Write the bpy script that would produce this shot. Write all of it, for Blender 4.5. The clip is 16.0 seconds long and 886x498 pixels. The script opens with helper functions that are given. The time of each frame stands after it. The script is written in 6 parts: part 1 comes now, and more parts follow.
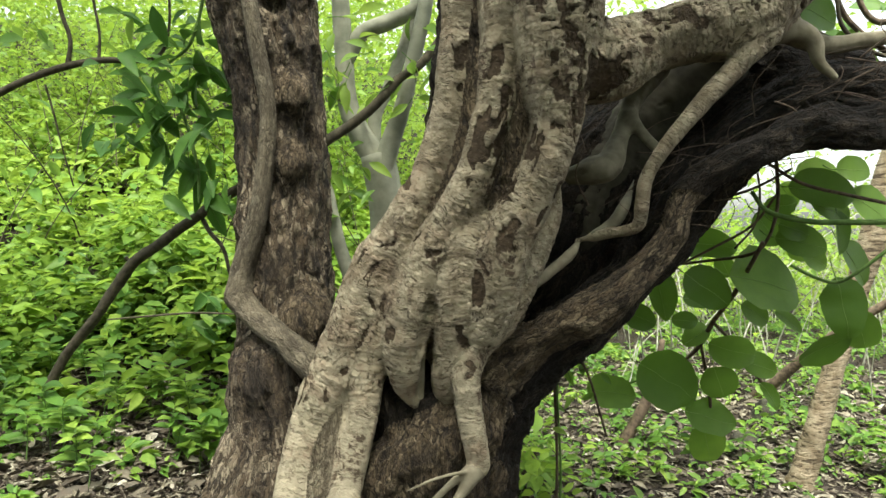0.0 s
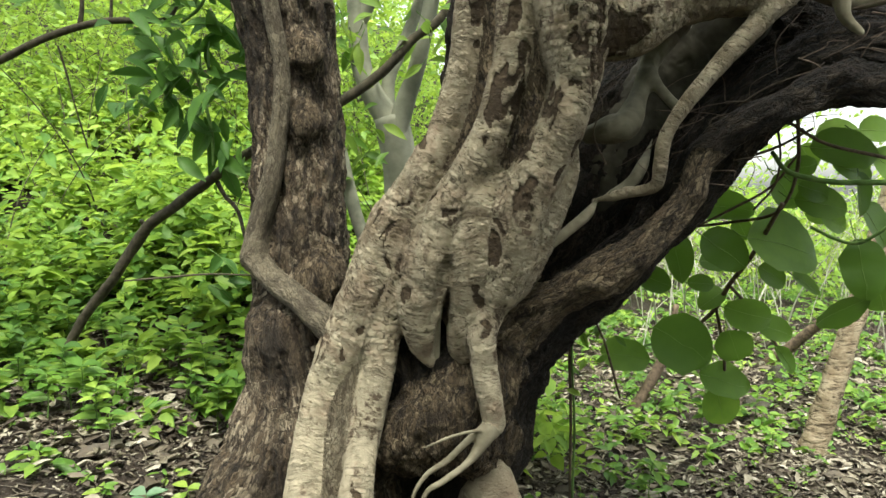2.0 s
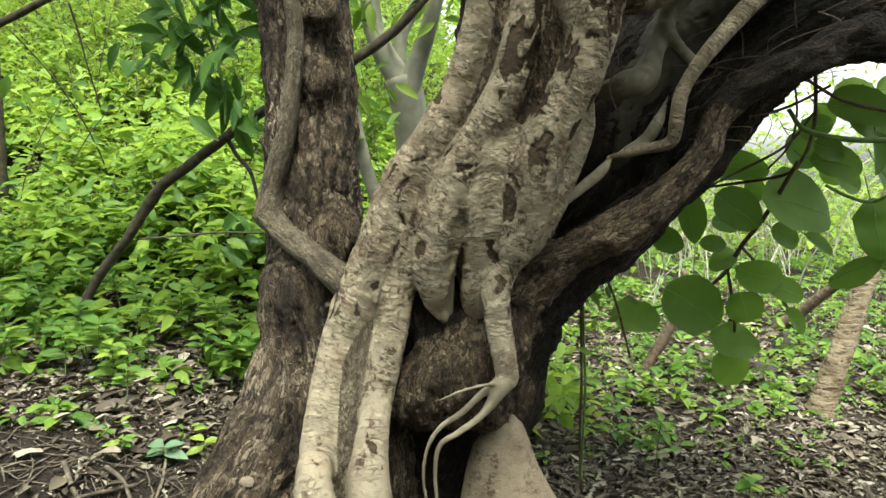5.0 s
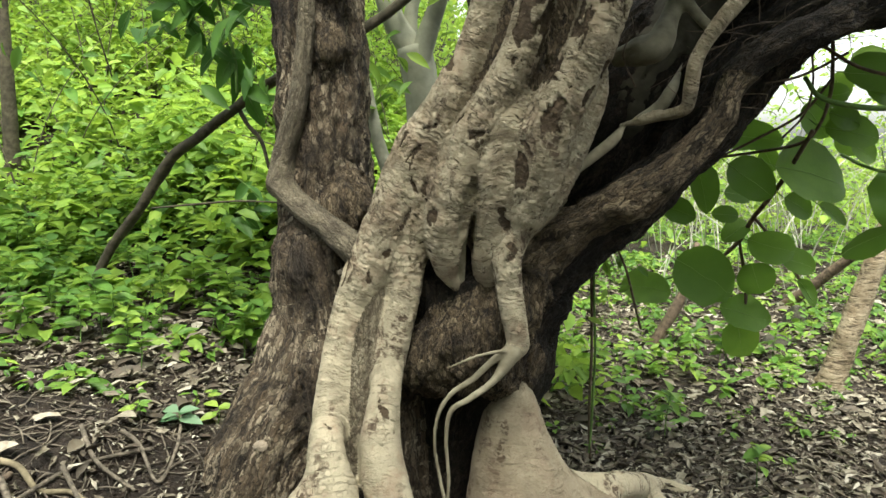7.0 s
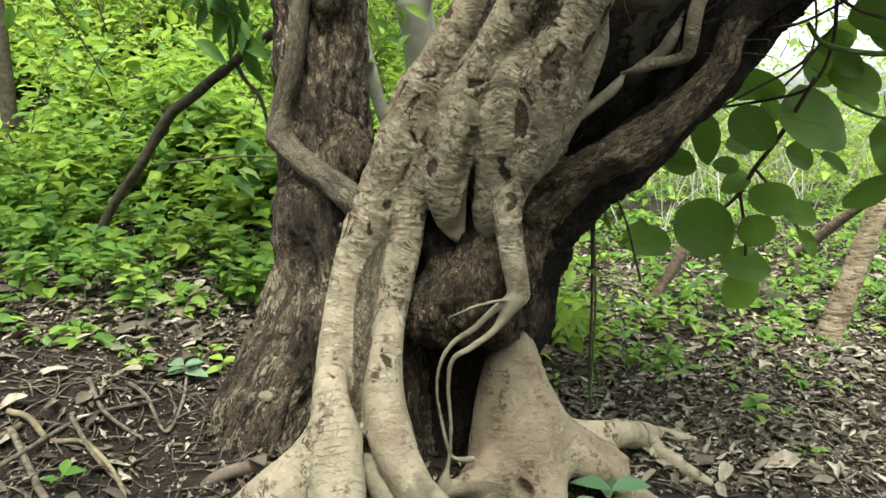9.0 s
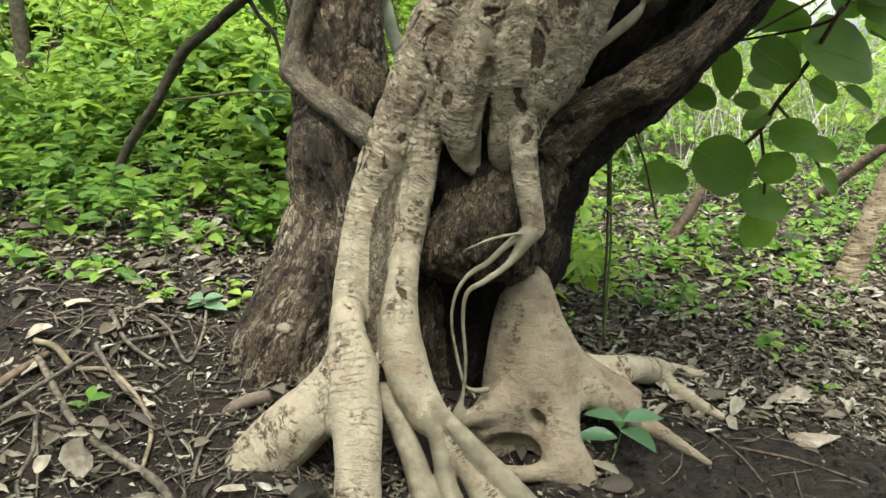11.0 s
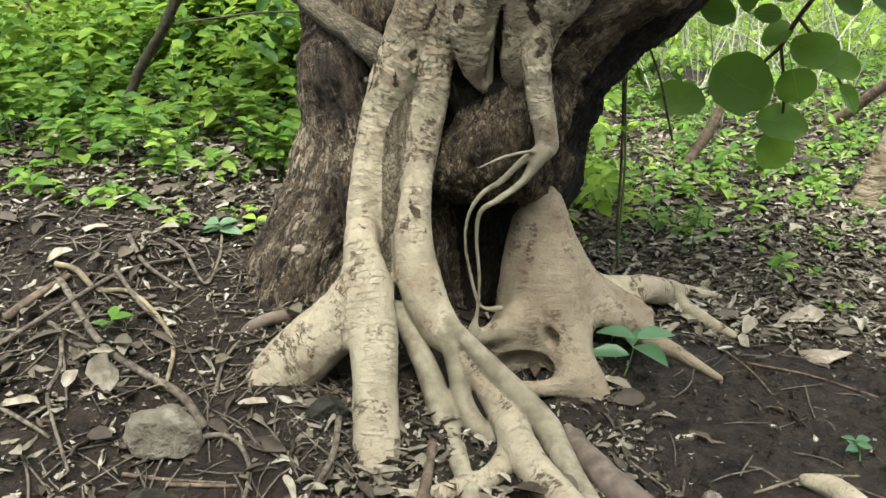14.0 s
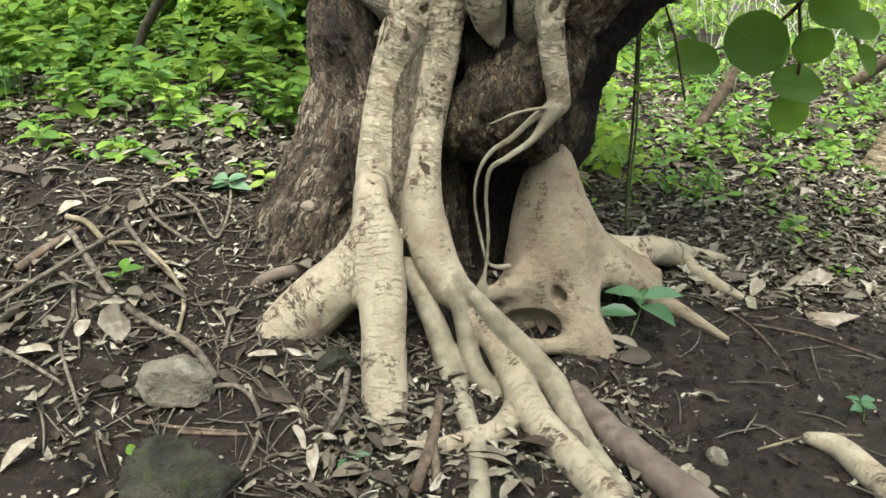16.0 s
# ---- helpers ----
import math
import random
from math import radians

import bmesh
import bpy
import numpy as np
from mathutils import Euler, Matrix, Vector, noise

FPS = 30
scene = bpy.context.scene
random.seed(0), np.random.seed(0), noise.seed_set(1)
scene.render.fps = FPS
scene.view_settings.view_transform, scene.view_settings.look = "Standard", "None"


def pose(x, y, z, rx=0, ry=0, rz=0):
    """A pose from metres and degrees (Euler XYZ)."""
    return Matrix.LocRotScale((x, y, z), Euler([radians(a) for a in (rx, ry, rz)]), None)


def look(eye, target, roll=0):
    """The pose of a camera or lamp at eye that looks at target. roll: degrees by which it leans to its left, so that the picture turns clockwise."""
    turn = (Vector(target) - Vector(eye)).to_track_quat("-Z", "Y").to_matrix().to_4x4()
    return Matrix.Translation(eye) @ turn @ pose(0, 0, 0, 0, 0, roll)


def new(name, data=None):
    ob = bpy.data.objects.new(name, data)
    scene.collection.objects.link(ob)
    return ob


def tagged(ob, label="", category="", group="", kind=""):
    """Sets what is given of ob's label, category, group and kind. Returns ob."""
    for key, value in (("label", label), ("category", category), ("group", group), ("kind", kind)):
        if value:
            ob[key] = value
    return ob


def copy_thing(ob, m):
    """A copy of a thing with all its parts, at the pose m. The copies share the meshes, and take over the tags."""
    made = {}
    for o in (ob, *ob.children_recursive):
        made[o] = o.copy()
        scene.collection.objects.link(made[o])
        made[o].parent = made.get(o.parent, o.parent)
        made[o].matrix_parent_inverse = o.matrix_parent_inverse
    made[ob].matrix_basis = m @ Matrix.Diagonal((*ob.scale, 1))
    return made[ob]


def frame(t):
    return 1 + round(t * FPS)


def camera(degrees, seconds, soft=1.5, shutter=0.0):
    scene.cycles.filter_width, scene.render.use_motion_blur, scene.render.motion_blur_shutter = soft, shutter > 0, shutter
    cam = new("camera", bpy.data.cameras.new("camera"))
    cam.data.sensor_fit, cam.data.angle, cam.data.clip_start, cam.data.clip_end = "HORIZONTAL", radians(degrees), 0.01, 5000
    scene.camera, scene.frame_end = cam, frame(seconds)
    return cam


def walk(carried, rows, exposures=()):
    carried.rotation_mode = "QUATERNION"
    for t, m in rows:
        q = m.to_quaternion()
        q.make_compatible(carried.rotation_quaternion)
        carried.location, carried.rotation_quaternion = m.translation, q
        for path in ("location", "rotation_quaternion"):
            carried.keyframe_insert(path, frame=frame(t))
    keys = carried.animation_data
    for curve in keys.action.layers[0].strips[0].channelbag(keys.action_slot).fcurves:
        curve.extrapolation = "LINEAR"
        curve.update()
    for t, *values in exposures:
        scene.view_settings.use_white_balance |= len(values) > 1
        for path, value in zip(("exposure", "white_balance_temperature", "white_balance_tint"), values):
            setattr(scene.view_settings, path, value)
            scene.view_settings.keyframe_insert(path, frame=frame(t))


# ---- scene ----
cam = camera(64.5, 16.0, soft=1.5)
PATH = [
    (0, (0.0000, 0.0000, 1.5000), (-0.0000, 1.9988, 1.4302), -1.00),
    (0.5, (-0.0048, 0.0041, 1.4897), (-0.0221, 2.0007, 1.3741), -1.30),
    (1, (-0.0052, 0.0042, 1.4795), (-0.0183, 2.0003, 1.3551), -0.90),
    (1.5, (-0.0113, 0.0047, 1.4719), (-0.0500, 1.9994, 1.3314), -0.70),
    (2, (-0.0165, 0.0070, 1.4680), (-0.0485, 2.0008, 1.3138), -1.00),
    (2.5, (-0.0274, 0.0061, 1.4620), (-0.0632, 1.9990, 1.2976), -0.90),
    (3, (-0.0316, 0.0065, 1.4508), (-0.0806, 1.9972, 1.2649), -1.00),
    (3.5, (-0.0375, 0.0080, 1.4422), (-0.0925, 1.9983, 1.2541), -1.10),
    (4, (-0.0377, 0.0024, 1.4349), (-0.0883, 1.9917, 1.2339), -1.09),
    (6.5, (-0.0536, -0.0091, 1.3928), (-0.1138, 1.9704, 1.1133), -0.48),
    (7, (-0.0519, -0.0129, 1.3892), (-0.1277, 1.9636, 1.0931), -0.78),
    (7.5, (-0.0513, -0.0194, 1.3837), (-0.1228, 1.9556, 1.0768), -0.98),
    (8, (-0.0480, -0.0261, 1.3774), (-0.1376, 1.9424, 1.0357), -1.18),
    (8.5, (-0.0504, -0.0287, 1.3635), (-0.1473, 1.9344, 0.9935), -1.37),
    (9, (-0.0505, -0.0277, 1.3469), (-0.1307, 1.9313, 0.9525), -1.36),
    (9.5, (-0.0485, -0.0334, 1.3314), (-0.1377, 1.9160, 0.8937), -1.35),
    (12, (-0.0484, -0.0472, 1.2780), (-0.1861, 1.8589, 0.6884), -1.81),
    (12.5, (-0.0509, -0.0516, 1.2641), (-0.1781, 1.8439, 0.6389), -1.79),
    (13, (-0.0480, -0.0519, 1.2605), (-0.1949, 1.8290, 0.5966), -2.18),
    (13.5, (-0.0500, -0.0581, 1.2503), (-0.2088, 1.8140, 0.5649), -2.47),
    (14, (-0.0502, -0.0627, 1.2448), (-0.2160, 1.8034, 0.5449), -2.67),
    (14.5, (-0.0566, -0.0659, 1.2372), (-0.2245, 1.7970, 0.5290), -2.56),
    (15, (-0.0613, -0.0701, 1.2296), (-0.2410, 1.7843, 0.5022), -2.66),
    (15.5, (-0.0566, -0.0714, 1.2271), (-0.2373, 1.7695, 0.4664), -2.64),
    (16, (-0.0602, -0.0729, 1.2196), (-0.2437, 1.7553, 0.4297), -2.22),
]
walk(cam, [(t, look(eye, target, roll)) for t, eye, target, roll in PATH],
     exposures=[(0, 1.85, 6580, 3), (3, 1.89, 6560, 3), (7, 1.87, 6540, 3), (9.5, 1.81, 6450, 4), (12, 1.82, 6350, 5), (16, 1.94, 6250, 7)])

# ---- light ----
world = bpy.data.worlds.new("overcast_sky")
scene.world = world
world.use_nodes = True
wn = world.node_tree
sky = wn.nodes.new("ShaderNodeTexSky")
sky.sky_type, sky.sun_disc = "NISHITA", False
SUN_UP, SUN_TURN = 68.0, 168.0
sky.sun_elevation, sky.sun_rotation = radians(SUN_UP), radians(SUN_TURN)
sky.air_density, sky.dust_density = 1.0, 3.0
grey_sky = wn.nodes.new("ShaderNodeHueSaturation")
grey_sky.inputs["Saturation"].default_value = 0.25
wn.links.new(sky.outputs[0], grey_sky.inputs["Color"])
wn.links.new(grey_sky.outputs[0], wn.nodes["Background"].inputs[0])
wn.nodes["Background"].inputs[1].default_value = 0.15
sun_data = bpy.data.lights.new("sun", "SUN")
sun_data.energy, sun_data.angle, sun_data.color = 2.9, radians(25), (1.0, 0.96, 0.88)
sun = new("sun", sun_data)
a, e = radians(SUN_TURN), radians(SUN_UP)
sun.matrix_world = look((math.sin(a) * math.cos(e) * 20, math.cos(a) * math.cos(e) * 20, math.sin(e) * 20), (0, 0, 0))


# ---- materials ----
class Nodes:
    """A small writer of node trees."""

    def __init__(self, name):
        self.mat = bpy.data.materials.new(name)
        self.mat.use_nodes = True
        self.tree = self.mat.node_tree
        self.bsdf = self.tree.nodes["Principled BSDF"]
        self.out = self.tree.nodes["Material Output"]

    def node(self, kind, **sockets):
        n = self.tree.nodes.new("ShaderNode" + kind)
        for key, value in sockets.items():
            self.put(n, key.replace("_", " "), value)
        return n

    def put(self, n, key, value):
        socket = n.inputs[int(key)] if key.isdigit() else n.inputs[key]
        if isinstance(value, bpy.types.NodeSocket):
            self.tree.links.new(value, socket)
        else:
            socket.default_value = value

    def position(self):
        return self.node("NewGeometry").outputs["Position"]

    def attribute(self, name, out="Vector"):
        n = self.node("Attribute")
        n.attribute_name = name
        return n.outputs[out]

    def scaled(self, vector, x, y, z):
        n = self.node("VectorMath")
        n.operation = "MULTIPLY"
        self.put(n, "0", vector)
        n.inputs[1].default_value = (x, y, z)
        return n.outputs[0]

    def noise(self, vector, scale, detail=4.0, rough=0.55, distort=0.0):
        n = self.node("TexNoise", Vector=vector, Scale=scale, Detail=detail, Roughness=rough, Distortion=distort)
        return n.outputs["Fac"]

    def voronoi(self, vector, scale, feature="DISTANCE_TO_EDGE"):
        n = self.node("TexVoronoi", Vector=vector, Scale=scale)
        n.feature = feature
        return n.outputs["Distance"]

    def ramp(self, fac, *stops):
        n = self.node("ValToRGB", Fac=fac)
        els = n.color_ramp.elements
        while len(els) < len(stops):
            els.new(0.5)
        for el, (at, c) in zip(els, stops):
            el.position = at
            el.color = (c, c, c, 1) if isinstance(c, (int, float)) else (*c, 1)
        return n.outputs["Color"]

    def mix(self, fac, a, b, blend="MIX"):
        n = self.node("Mix")
        n.data_type, n.blend_type = "RGBA", blend
        for i, v in ((0, fac), (6, a), (7, b)):
            if isinstance(v, bpy.types.NodeSocket):
                self.tree.links.new(v, n.inputs[i])
            else:
                n.inputs[i].default_value = v if i == 0 else (*v, 1)
        return n.outputs[2]

    def math(self, op, a, b=0.5):
        n = self.node("Math")
        n.operation = op
        self.put(n, "0", a)
        self.put(n, "1", b)
        return n.outputs[0]

    def bump(self, height, strength, distance, normal=None):
        n = self.node("Bump", Height=height, Strength=strength, Distance=distance)
        if normal is not None:
            self.put(n, "Normal", normal)
        return n.outputs[0]

    def finish(self, color, rough=0.85, normal=None, spec=0.3):
        self.put(self.bsdf, "Base Color", color if isinstance(color, bpy.types.NodeSocket) else (*color, 1))
        self.put(self.bsdf, "Roughness", rough)
        self.put(self.bsdf, "Specular IOR Level", spec)
        if normal is not None:
            self.put(self.bsdf, "Normal", normal)
        return self.mat


def fig_bark(name="fig_bark", mud=0.0):
    """Pale fig bark: fine wavy wrinkles across the root, flaking brown patches, smoother near the soil."""
    n = Nodes(name)
    flow, pos = n.attribute("flow"), n.position()
    shift = n.node("CombineXYZ", Z=n.math("ADD", n.math("MULTIPLY", n.noise(pos, 7.0, 3.0), 0.07), n.math("MULTIPLY", n.noise(pos, 26.0, 2.0), 0.02)))
    bent = n.node("VectorMath")
    n.put(bent, "0", flow)
    n.put(bent, "1", shift.outputs[0])
    bent = bent.outputs[0]
    z = n.node("SeparateXYZ", Vector=pos).outputs["Z"]

    def by_height(a, b, lo, hi):
        m = n.node("MapRange", Value=z)
        for key, v in (("From Min", a), ("From Max", b), ("To Min", lo), ("To Max", hi)):
            m.inputs[key].default_value = v
        return m.outputs[0]

    wrinkled = by_height(0.5, 1.3, 0.17, 1.0)
    rings = n.noise(n.scaled(bent, 20, 20, 150), 1.0, 5.0, 0.7, 0.6)
    broad = n.noise(n.scaled(bent, 6, 6, 42), 1.0, 4.0, 0.6, 0.3)
    blotch = n.noise(pos, 3.4, 5.0, 0.6, 0.3)
    speck = n.noise(pos, 70.0, 4.0, 0.65)
    base = n.mix(n.ramp(blotch, (0.35, 0.0), (0.68, 1.0)), (0.314, 0.268, 0.186), (0.377, 0.326, 0.225))
    base = n.mix(n.ramp(n.noise(pos, 24.0, 5.0, 0.6), (0.4, 0.0), (0.72, 0.6)), base, (0.3198, 0.2815, 0.197))
    base = n.mix(n.ramp(speck, (0.56, 0.0), (0.72, 0.4)), base, (0.1663, 0.1194, 0.07954))
    dirt = n.ramp(n.noise(pos, 9.0, 6.0, 0.7), (0.5, 0.0), (0.68, 0.7))
    base = n.mix(dirt, base, (0.2245, 0.1558, 0.1048))
    patchy = n.ramp(n.noise(pos, 10.0, 4.0, 0.6), (0.42, 0.15), (0.62, 1.0))
    wrinkled = n.math("MULTIPLY", wrinkled, patchy)
    crease = n.noise(n.scaled(bent, 9, 9, 62), 1.0, 3.0, 0.6, 0.5)
    crease = n.ramp(n.math("ABSOLUTE", n.math("SUBTRACT", crease, 0.5)), (0.0, 1.0), (0.028, 0.0))
    crease = n.math("MULTIPLY", crease, n.ramp(n.noise(pos, 19.0, 3.0, 0.6), (0.42, 0.0), (0.55, 1.0)))
    line = n.math("MAXIMUM", n.math("MULTIPLY", n.ramp(rings, (0.39, 1.0), (0.44, 0.0)), n.math("MULTIPLY", wrinkled, 0.35)), n.math("MULTIPLY", crease, by_height(0.45, 1.15, 0.1, 1.0)))
    base = n.mix(n.math("MULTIPLY", line, 0.92), base, (0.05716, 0.0398, 0.02619))
    base = n.mix(n.math("MULTIPLY", n.math("MULTIPLY", n.ramp(broad, (0.36, 1.0), (0.43, 0.0)), wrinkled), 0.35), base, (0.1767, 0.1244, 0.08536))
    worn = n.math("MULTIPLY", by_height(0.8, 1.45, 0.0, 0.5), n.ramp(n.noise(pos, 15.0, 6.0, 0.7), (0.38, 0.0), (0.6, 1.0)))
    base = n.mix(worn, base, (0.1476, 0.1114, 0.06596))
    peel = n.math("ADD", n.math("MULTIPLY", n.attribute("peel", "Fac"), 0.82), n.math("MULTIPLY", n.math("SUBTRACT", n.noise(n.scaled(bent, 60, 60, 95), 1.0, 6.0, 0.8), 0.5), 1.9))
    flake = n.math("MULTIPLY", n.ramp(peel, (0.42, 0.0), (0.66, 1.0)), by_height(0.4, 0.6, 0.0, 1.0))
    dash = n.noise(n.scaled(bent, 34, 34, 75), 1.0, 5.0, 0.7, 0.5)
    scuff = n.math("MULTIPLY", n.ramp(dash, (0.46, 0.0), (0.56, 1.0)), n.ramp(n.noise(n.scaled(pos, 12, 12, 5.5), 1.0, 3.0, 0.5), (0.55, 0.0), (0.61, 0.95)))
    base = n.mix(scuff, base, (0.07793, 0.05373, 0.03492))
    scar = n.mix(n.noise(pos, 50.0, 5.0, 0.7), (0.02078, 0.01393, 0.00873), (0.1091, 0.07662, 0.04462))
    base = n.mix(flake, base, scar)
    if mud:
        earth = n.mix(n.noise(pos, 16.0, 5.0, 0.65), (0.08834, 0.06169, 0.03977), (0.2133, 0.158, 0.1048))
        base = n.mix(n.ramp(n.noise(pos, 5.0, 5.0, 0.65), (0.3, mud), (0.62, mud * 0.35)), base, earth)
    h = n.math("ADD", n.math("MULTIPLY", n.ramp(rings, (0.34, 0.0), (0.52, 1.0)), n.math("MULTIPLY", wrinkled, 0.6)), n.math("MULTIPLY", n.math("MULTIPLY", broad, wrinkled), 0.9))
    h = n.math("SUBTRACT", h, n.math("MULTIPLY", flake, 0.7))
    h = n.math("SUBTRACT", h, n.math("MULTIPLY", n.math("MULTIPLY", crease, by_height(0.45, 1.15, 0.25, 1.0)), 0.6))
    h = n.math("ADD", h, n.math("MULTIPLY", n.noise(pos, 110.0, 4.0), 0.22))
    return n.finish(base, 0.85, n.bump(h, 1.0, 0.017), 0.2)


def host_bark(name, dark, mid, light, pale=0.5):
    """Rough scaly bark: plates of uneven colour with dark fissures, running along the stem."""
    n = Nodes(name)
    flow, pos = n.attribute("flow"), n.position()
    wob = n.node("TexNoise", Vector=pos, Scale=30.0, Detail=3.0)
    bent = n.node("VectorMath")
    bent.operation = "MULTIPLY_ADD"
    n.put(bent, "0", wob.outputs["Color"])
    bent.inputs[1].default_value = (0.03, 0.03, 0.06)
    n.put(bent, "2", flow)
    bent = bent.outputs[0]
    cell = n.node("TexVoronoi", Vector=n.scaled(bent, 85, 85, 30), Scale=1.0)
    edge = n.voronoi(n.scaled(bent, 85, 85, 30), 1.0)
    plate = n.node("SeparateColor", Color=cell.outputs["Color"]).outputs[0]
    fissure = n.noise(n.scaled(bent, 30, 30, 7), 1.0, 6.0, 0.65, 0.4)
    fine = n.noise(n.scaled(bent, 150, 150, 60), 1.0, 4.0, 0.65)
    blotch = n.noise(pos, 4.5, 5.0, 0.62, 0.5)
    col = n.mix(n.ramp(fissure, (0.36, 0.0), (0.6, 1.0)), dark, mid)
    lit = n.math("MULTIPLY", n.ramp(plate, (0.45, 0.0), (0.85, 1.0)), n.ramp(blotch, (0.38, 0.1), (0.62, 1.0)))
    col = n.mix(n.math("MULTIPLY", lit, pale), col, light)
    col = n.mix(n.math("MULTIPLY", n.ramp(fine, (0.55, 0.0), (0.75, 0.7)), n.ramp(blotch, (0.4, 0.2), (0.62, 1.0))), col, light)
    col = n.mix(n.math("MULTIPLY", n.ramp(edge, (0.0, 1.0), (0.16, 0.0)), 0.6), col, dark)
    shag = n.noise(n.scaled(bent, 75, 75, 17), 1.0, 6.0, 0.7, 0.6)
    col = n.mix(n.ramp(shag, (0.38, 0.9), (0.47, 0.0)), col, dark)
    col = n.mix(n.math("MULTIPLY", n.ramp(blotch, (0.30, 1.0), (0.46, 0.0)), 0.8), col, dark)
    h = n.math("ADD", n.math("MULTIPLY", n.ramp(edge, (0.0, 0.0), (0.2, 1.0)), 0.6), n.math("MULTIPLY", plate, 0.5))
    h = n.math("ADD", n.math("ADD", n.math("MULTIPLY", fissure, 1.5), n.math("MULTIPLY", shag, 1.3)), n.math("MULTIPLY", h, 0.35))
    h = n.math("ADD", h, n.math("MULTIPLY", fine, 0.6))
    return n.finish(col, 0.88, n.bump(h, 1.0, 0.034), 0.25)


def twig_bark(name, dark, light, scale=40.0):
    n = Nodes(name)
    pos = n.position()
    g = n.noise(pos, scale, 4.0)
    blotch = n.noise(pos, scale * 0.2, 3.0)
    col = n.mix(n.ramp(g, (0.35, 0.0), (0.65, 1.0)), dark, light)
    col = n.mix(n.ramp(blotch, (0.4, 0.5), (0.6, 0.0)), col, dark)
    return n.finish(col, 0.85, n.bump(g, 0.5, 0.004), 0.25)


def flaking_bark(name, dark, mid, light):
    """Thin bark that peels off in short bands across the stem."""
    n = Nodes(name)
    pos = n.position()
    band = n.noise(n.scaled(pos, 11, 11, 48), 1.0, 5.0, 0.7, 0.6)
    patch = n.noise(pos, 13.0, 5.0, 0.65)
    col = n.mix(n.ramp(patch, (0.38, 0.0), (0.62, 1.0)), mid, light)
    col = n.mix(n.ramp(band, (0.40, 0.9), (0.50, 0.0)), col, dark)
    return n.finish(col, 0.88, n.bump(n.math("ADD", band, n.math("MULTIPLY", patch, 0.5)), 1.0, 0.03), 0.2)


def leaf_material(name, dark, light, pale, rough=0.5, through_light=0.4, spec=0.35):
    """Leaf blades: colour differs from blade to blade, some light passes through."""
    n = Nodes(name)
    geo = n.node("NewGeometry")
    info = n.node("ObjectInfo")
    pick = n.math("FRACT", n.math("ADD", geo.outputs["Random Per Island"], info.outputs["Random"]))
    # Broad pale and dark areas: sunlit patches put into the leaf colour.
    sunny_patch = n.noise(geo.outputs["Position"], 1.1, 3.0, 0.6)
    pick = n.math("ADD", n.math("MULTIPLY", pick, 0.6), n.math("MULTIPLY", n.ramp(sunny_patch, (0.34, 0.0), (0.66, 1.0)), 0.4))
    col = n.ramp(pick, (0.0, dark), (0.5, light), (1.0, pale))
    patch = n.noise(geo.outputs["Position"], 14.0, 3.0)
    col = n.mix(n.math("MULTIPLY", n.ramp(patch, (0.35, 1.0), (0.65, 0.0)), 0.35), col, dark)
    n.finish(col, rough, n.bump(n.noise(geo.outputs["Position"], 120.0, 2.0), 0.25, 0.002), spec)
    trans = n.node("BsdfTranslucent", Color=n.mix(0.35, col, pale))
    mixer = n.node("MixShader", Fac=through_light)
    n.tree.links.new(n.bsdf.outputs[0], mixer.inputs[1])
    n.tree.links.new(trans.outputs[0], mixer.inputs[2])
    n.tree.links.new(mixer.outputs[0], n.out.inputs["Surface"])
    return n.mat


def dry_leaf_material():
    n = Nodes("dry_leaf")
    geo = n.node("NewGeometry")
    info = n.node("ObjectInfo")
    pick = n.math("FRACT", n.math("ADD", geo.outputs["Random Per Island"], info.outputs["Random"]))
    col = n.ramp(pick, (0.0, (0.03, 0.023, 0.016)), (0.3, (0.06, 0.05, 0.036)), (0.6, (0.128, 0.111, 0.079)), (0.84, (0.25, 0.226, 0.165)), (1.0, (0.38, 0.355, 0.285)))
    patch = n.noise(geo.outputs["Position"], 40.0, 4.0)
    col = n.mix(n.ramp(patch, (0.35, 0.5), (0.6, 0.0)), col, (0.08, 0.056, 0.036))
    return n.finish(col, 0.72, n.bump(patch, 0.4, 0.003), 0.3)


def soil_material():
    n = Nodes("soil")
    pos = n.position()
    big = n.noise(pos, 1.6, 5.0, 0.6)
    mid = n.noise(pos, 14.0, 6.0, 0.65)
    fine = n.noise(pos, 110.0, 5.0, 0.7)
    col = n.mix(n.ramp(mid, (0.35, 0.0), (0.68, 1.0)), (0.012, 0.0086, 0.0056), (0.072, 0.051, 0.0345))
    col = n.mix(n.ramp(big, (0.45, 0.0), (0.7, 0.6)), col, (0.066, 0.049, 0.035))
    col = n.mix(n.ramp(fine, (0.58, 0.0), (0.74, 0.8)), col, (0.12, 0.096, 0.07))
    clod = n.noise(pos, 42.0, 5.0, 0.7)
    h = n.math("ADD", n.math("ADD", n.math("MULTIPLY", mid, 1.2), n.math("MULTIPLY", fine, 0.5)), n.math("MULTIPLY", clod, 0.9))
    return n.finish(col, 0.9, n.bump(h, 1.0, 0.075), 0.3)


def stone_material(name, a, b, c):
    n = Nodes(name)
    pos = n.position()
    g = n.noise(pos, 11.0, 6.0, 0.65)
    f = n.noise(pos, 95.0, 4.0, 0.6)
    col = n.mix(n.ramp(g, (0.35, 0.0), (0.65, 1.0)), a, b)
    col = n.mix(n.ramp(n.noise(pos, 23.0, 5.0), (0.52, 0.0), (0.66, 0.8)), col, c)
    return n.finish(col, 0.9, n.bump(n.math("ADD", g, n.math("MULTIPLY", f, 0.35)), 1.0, 0.026), 0.2)


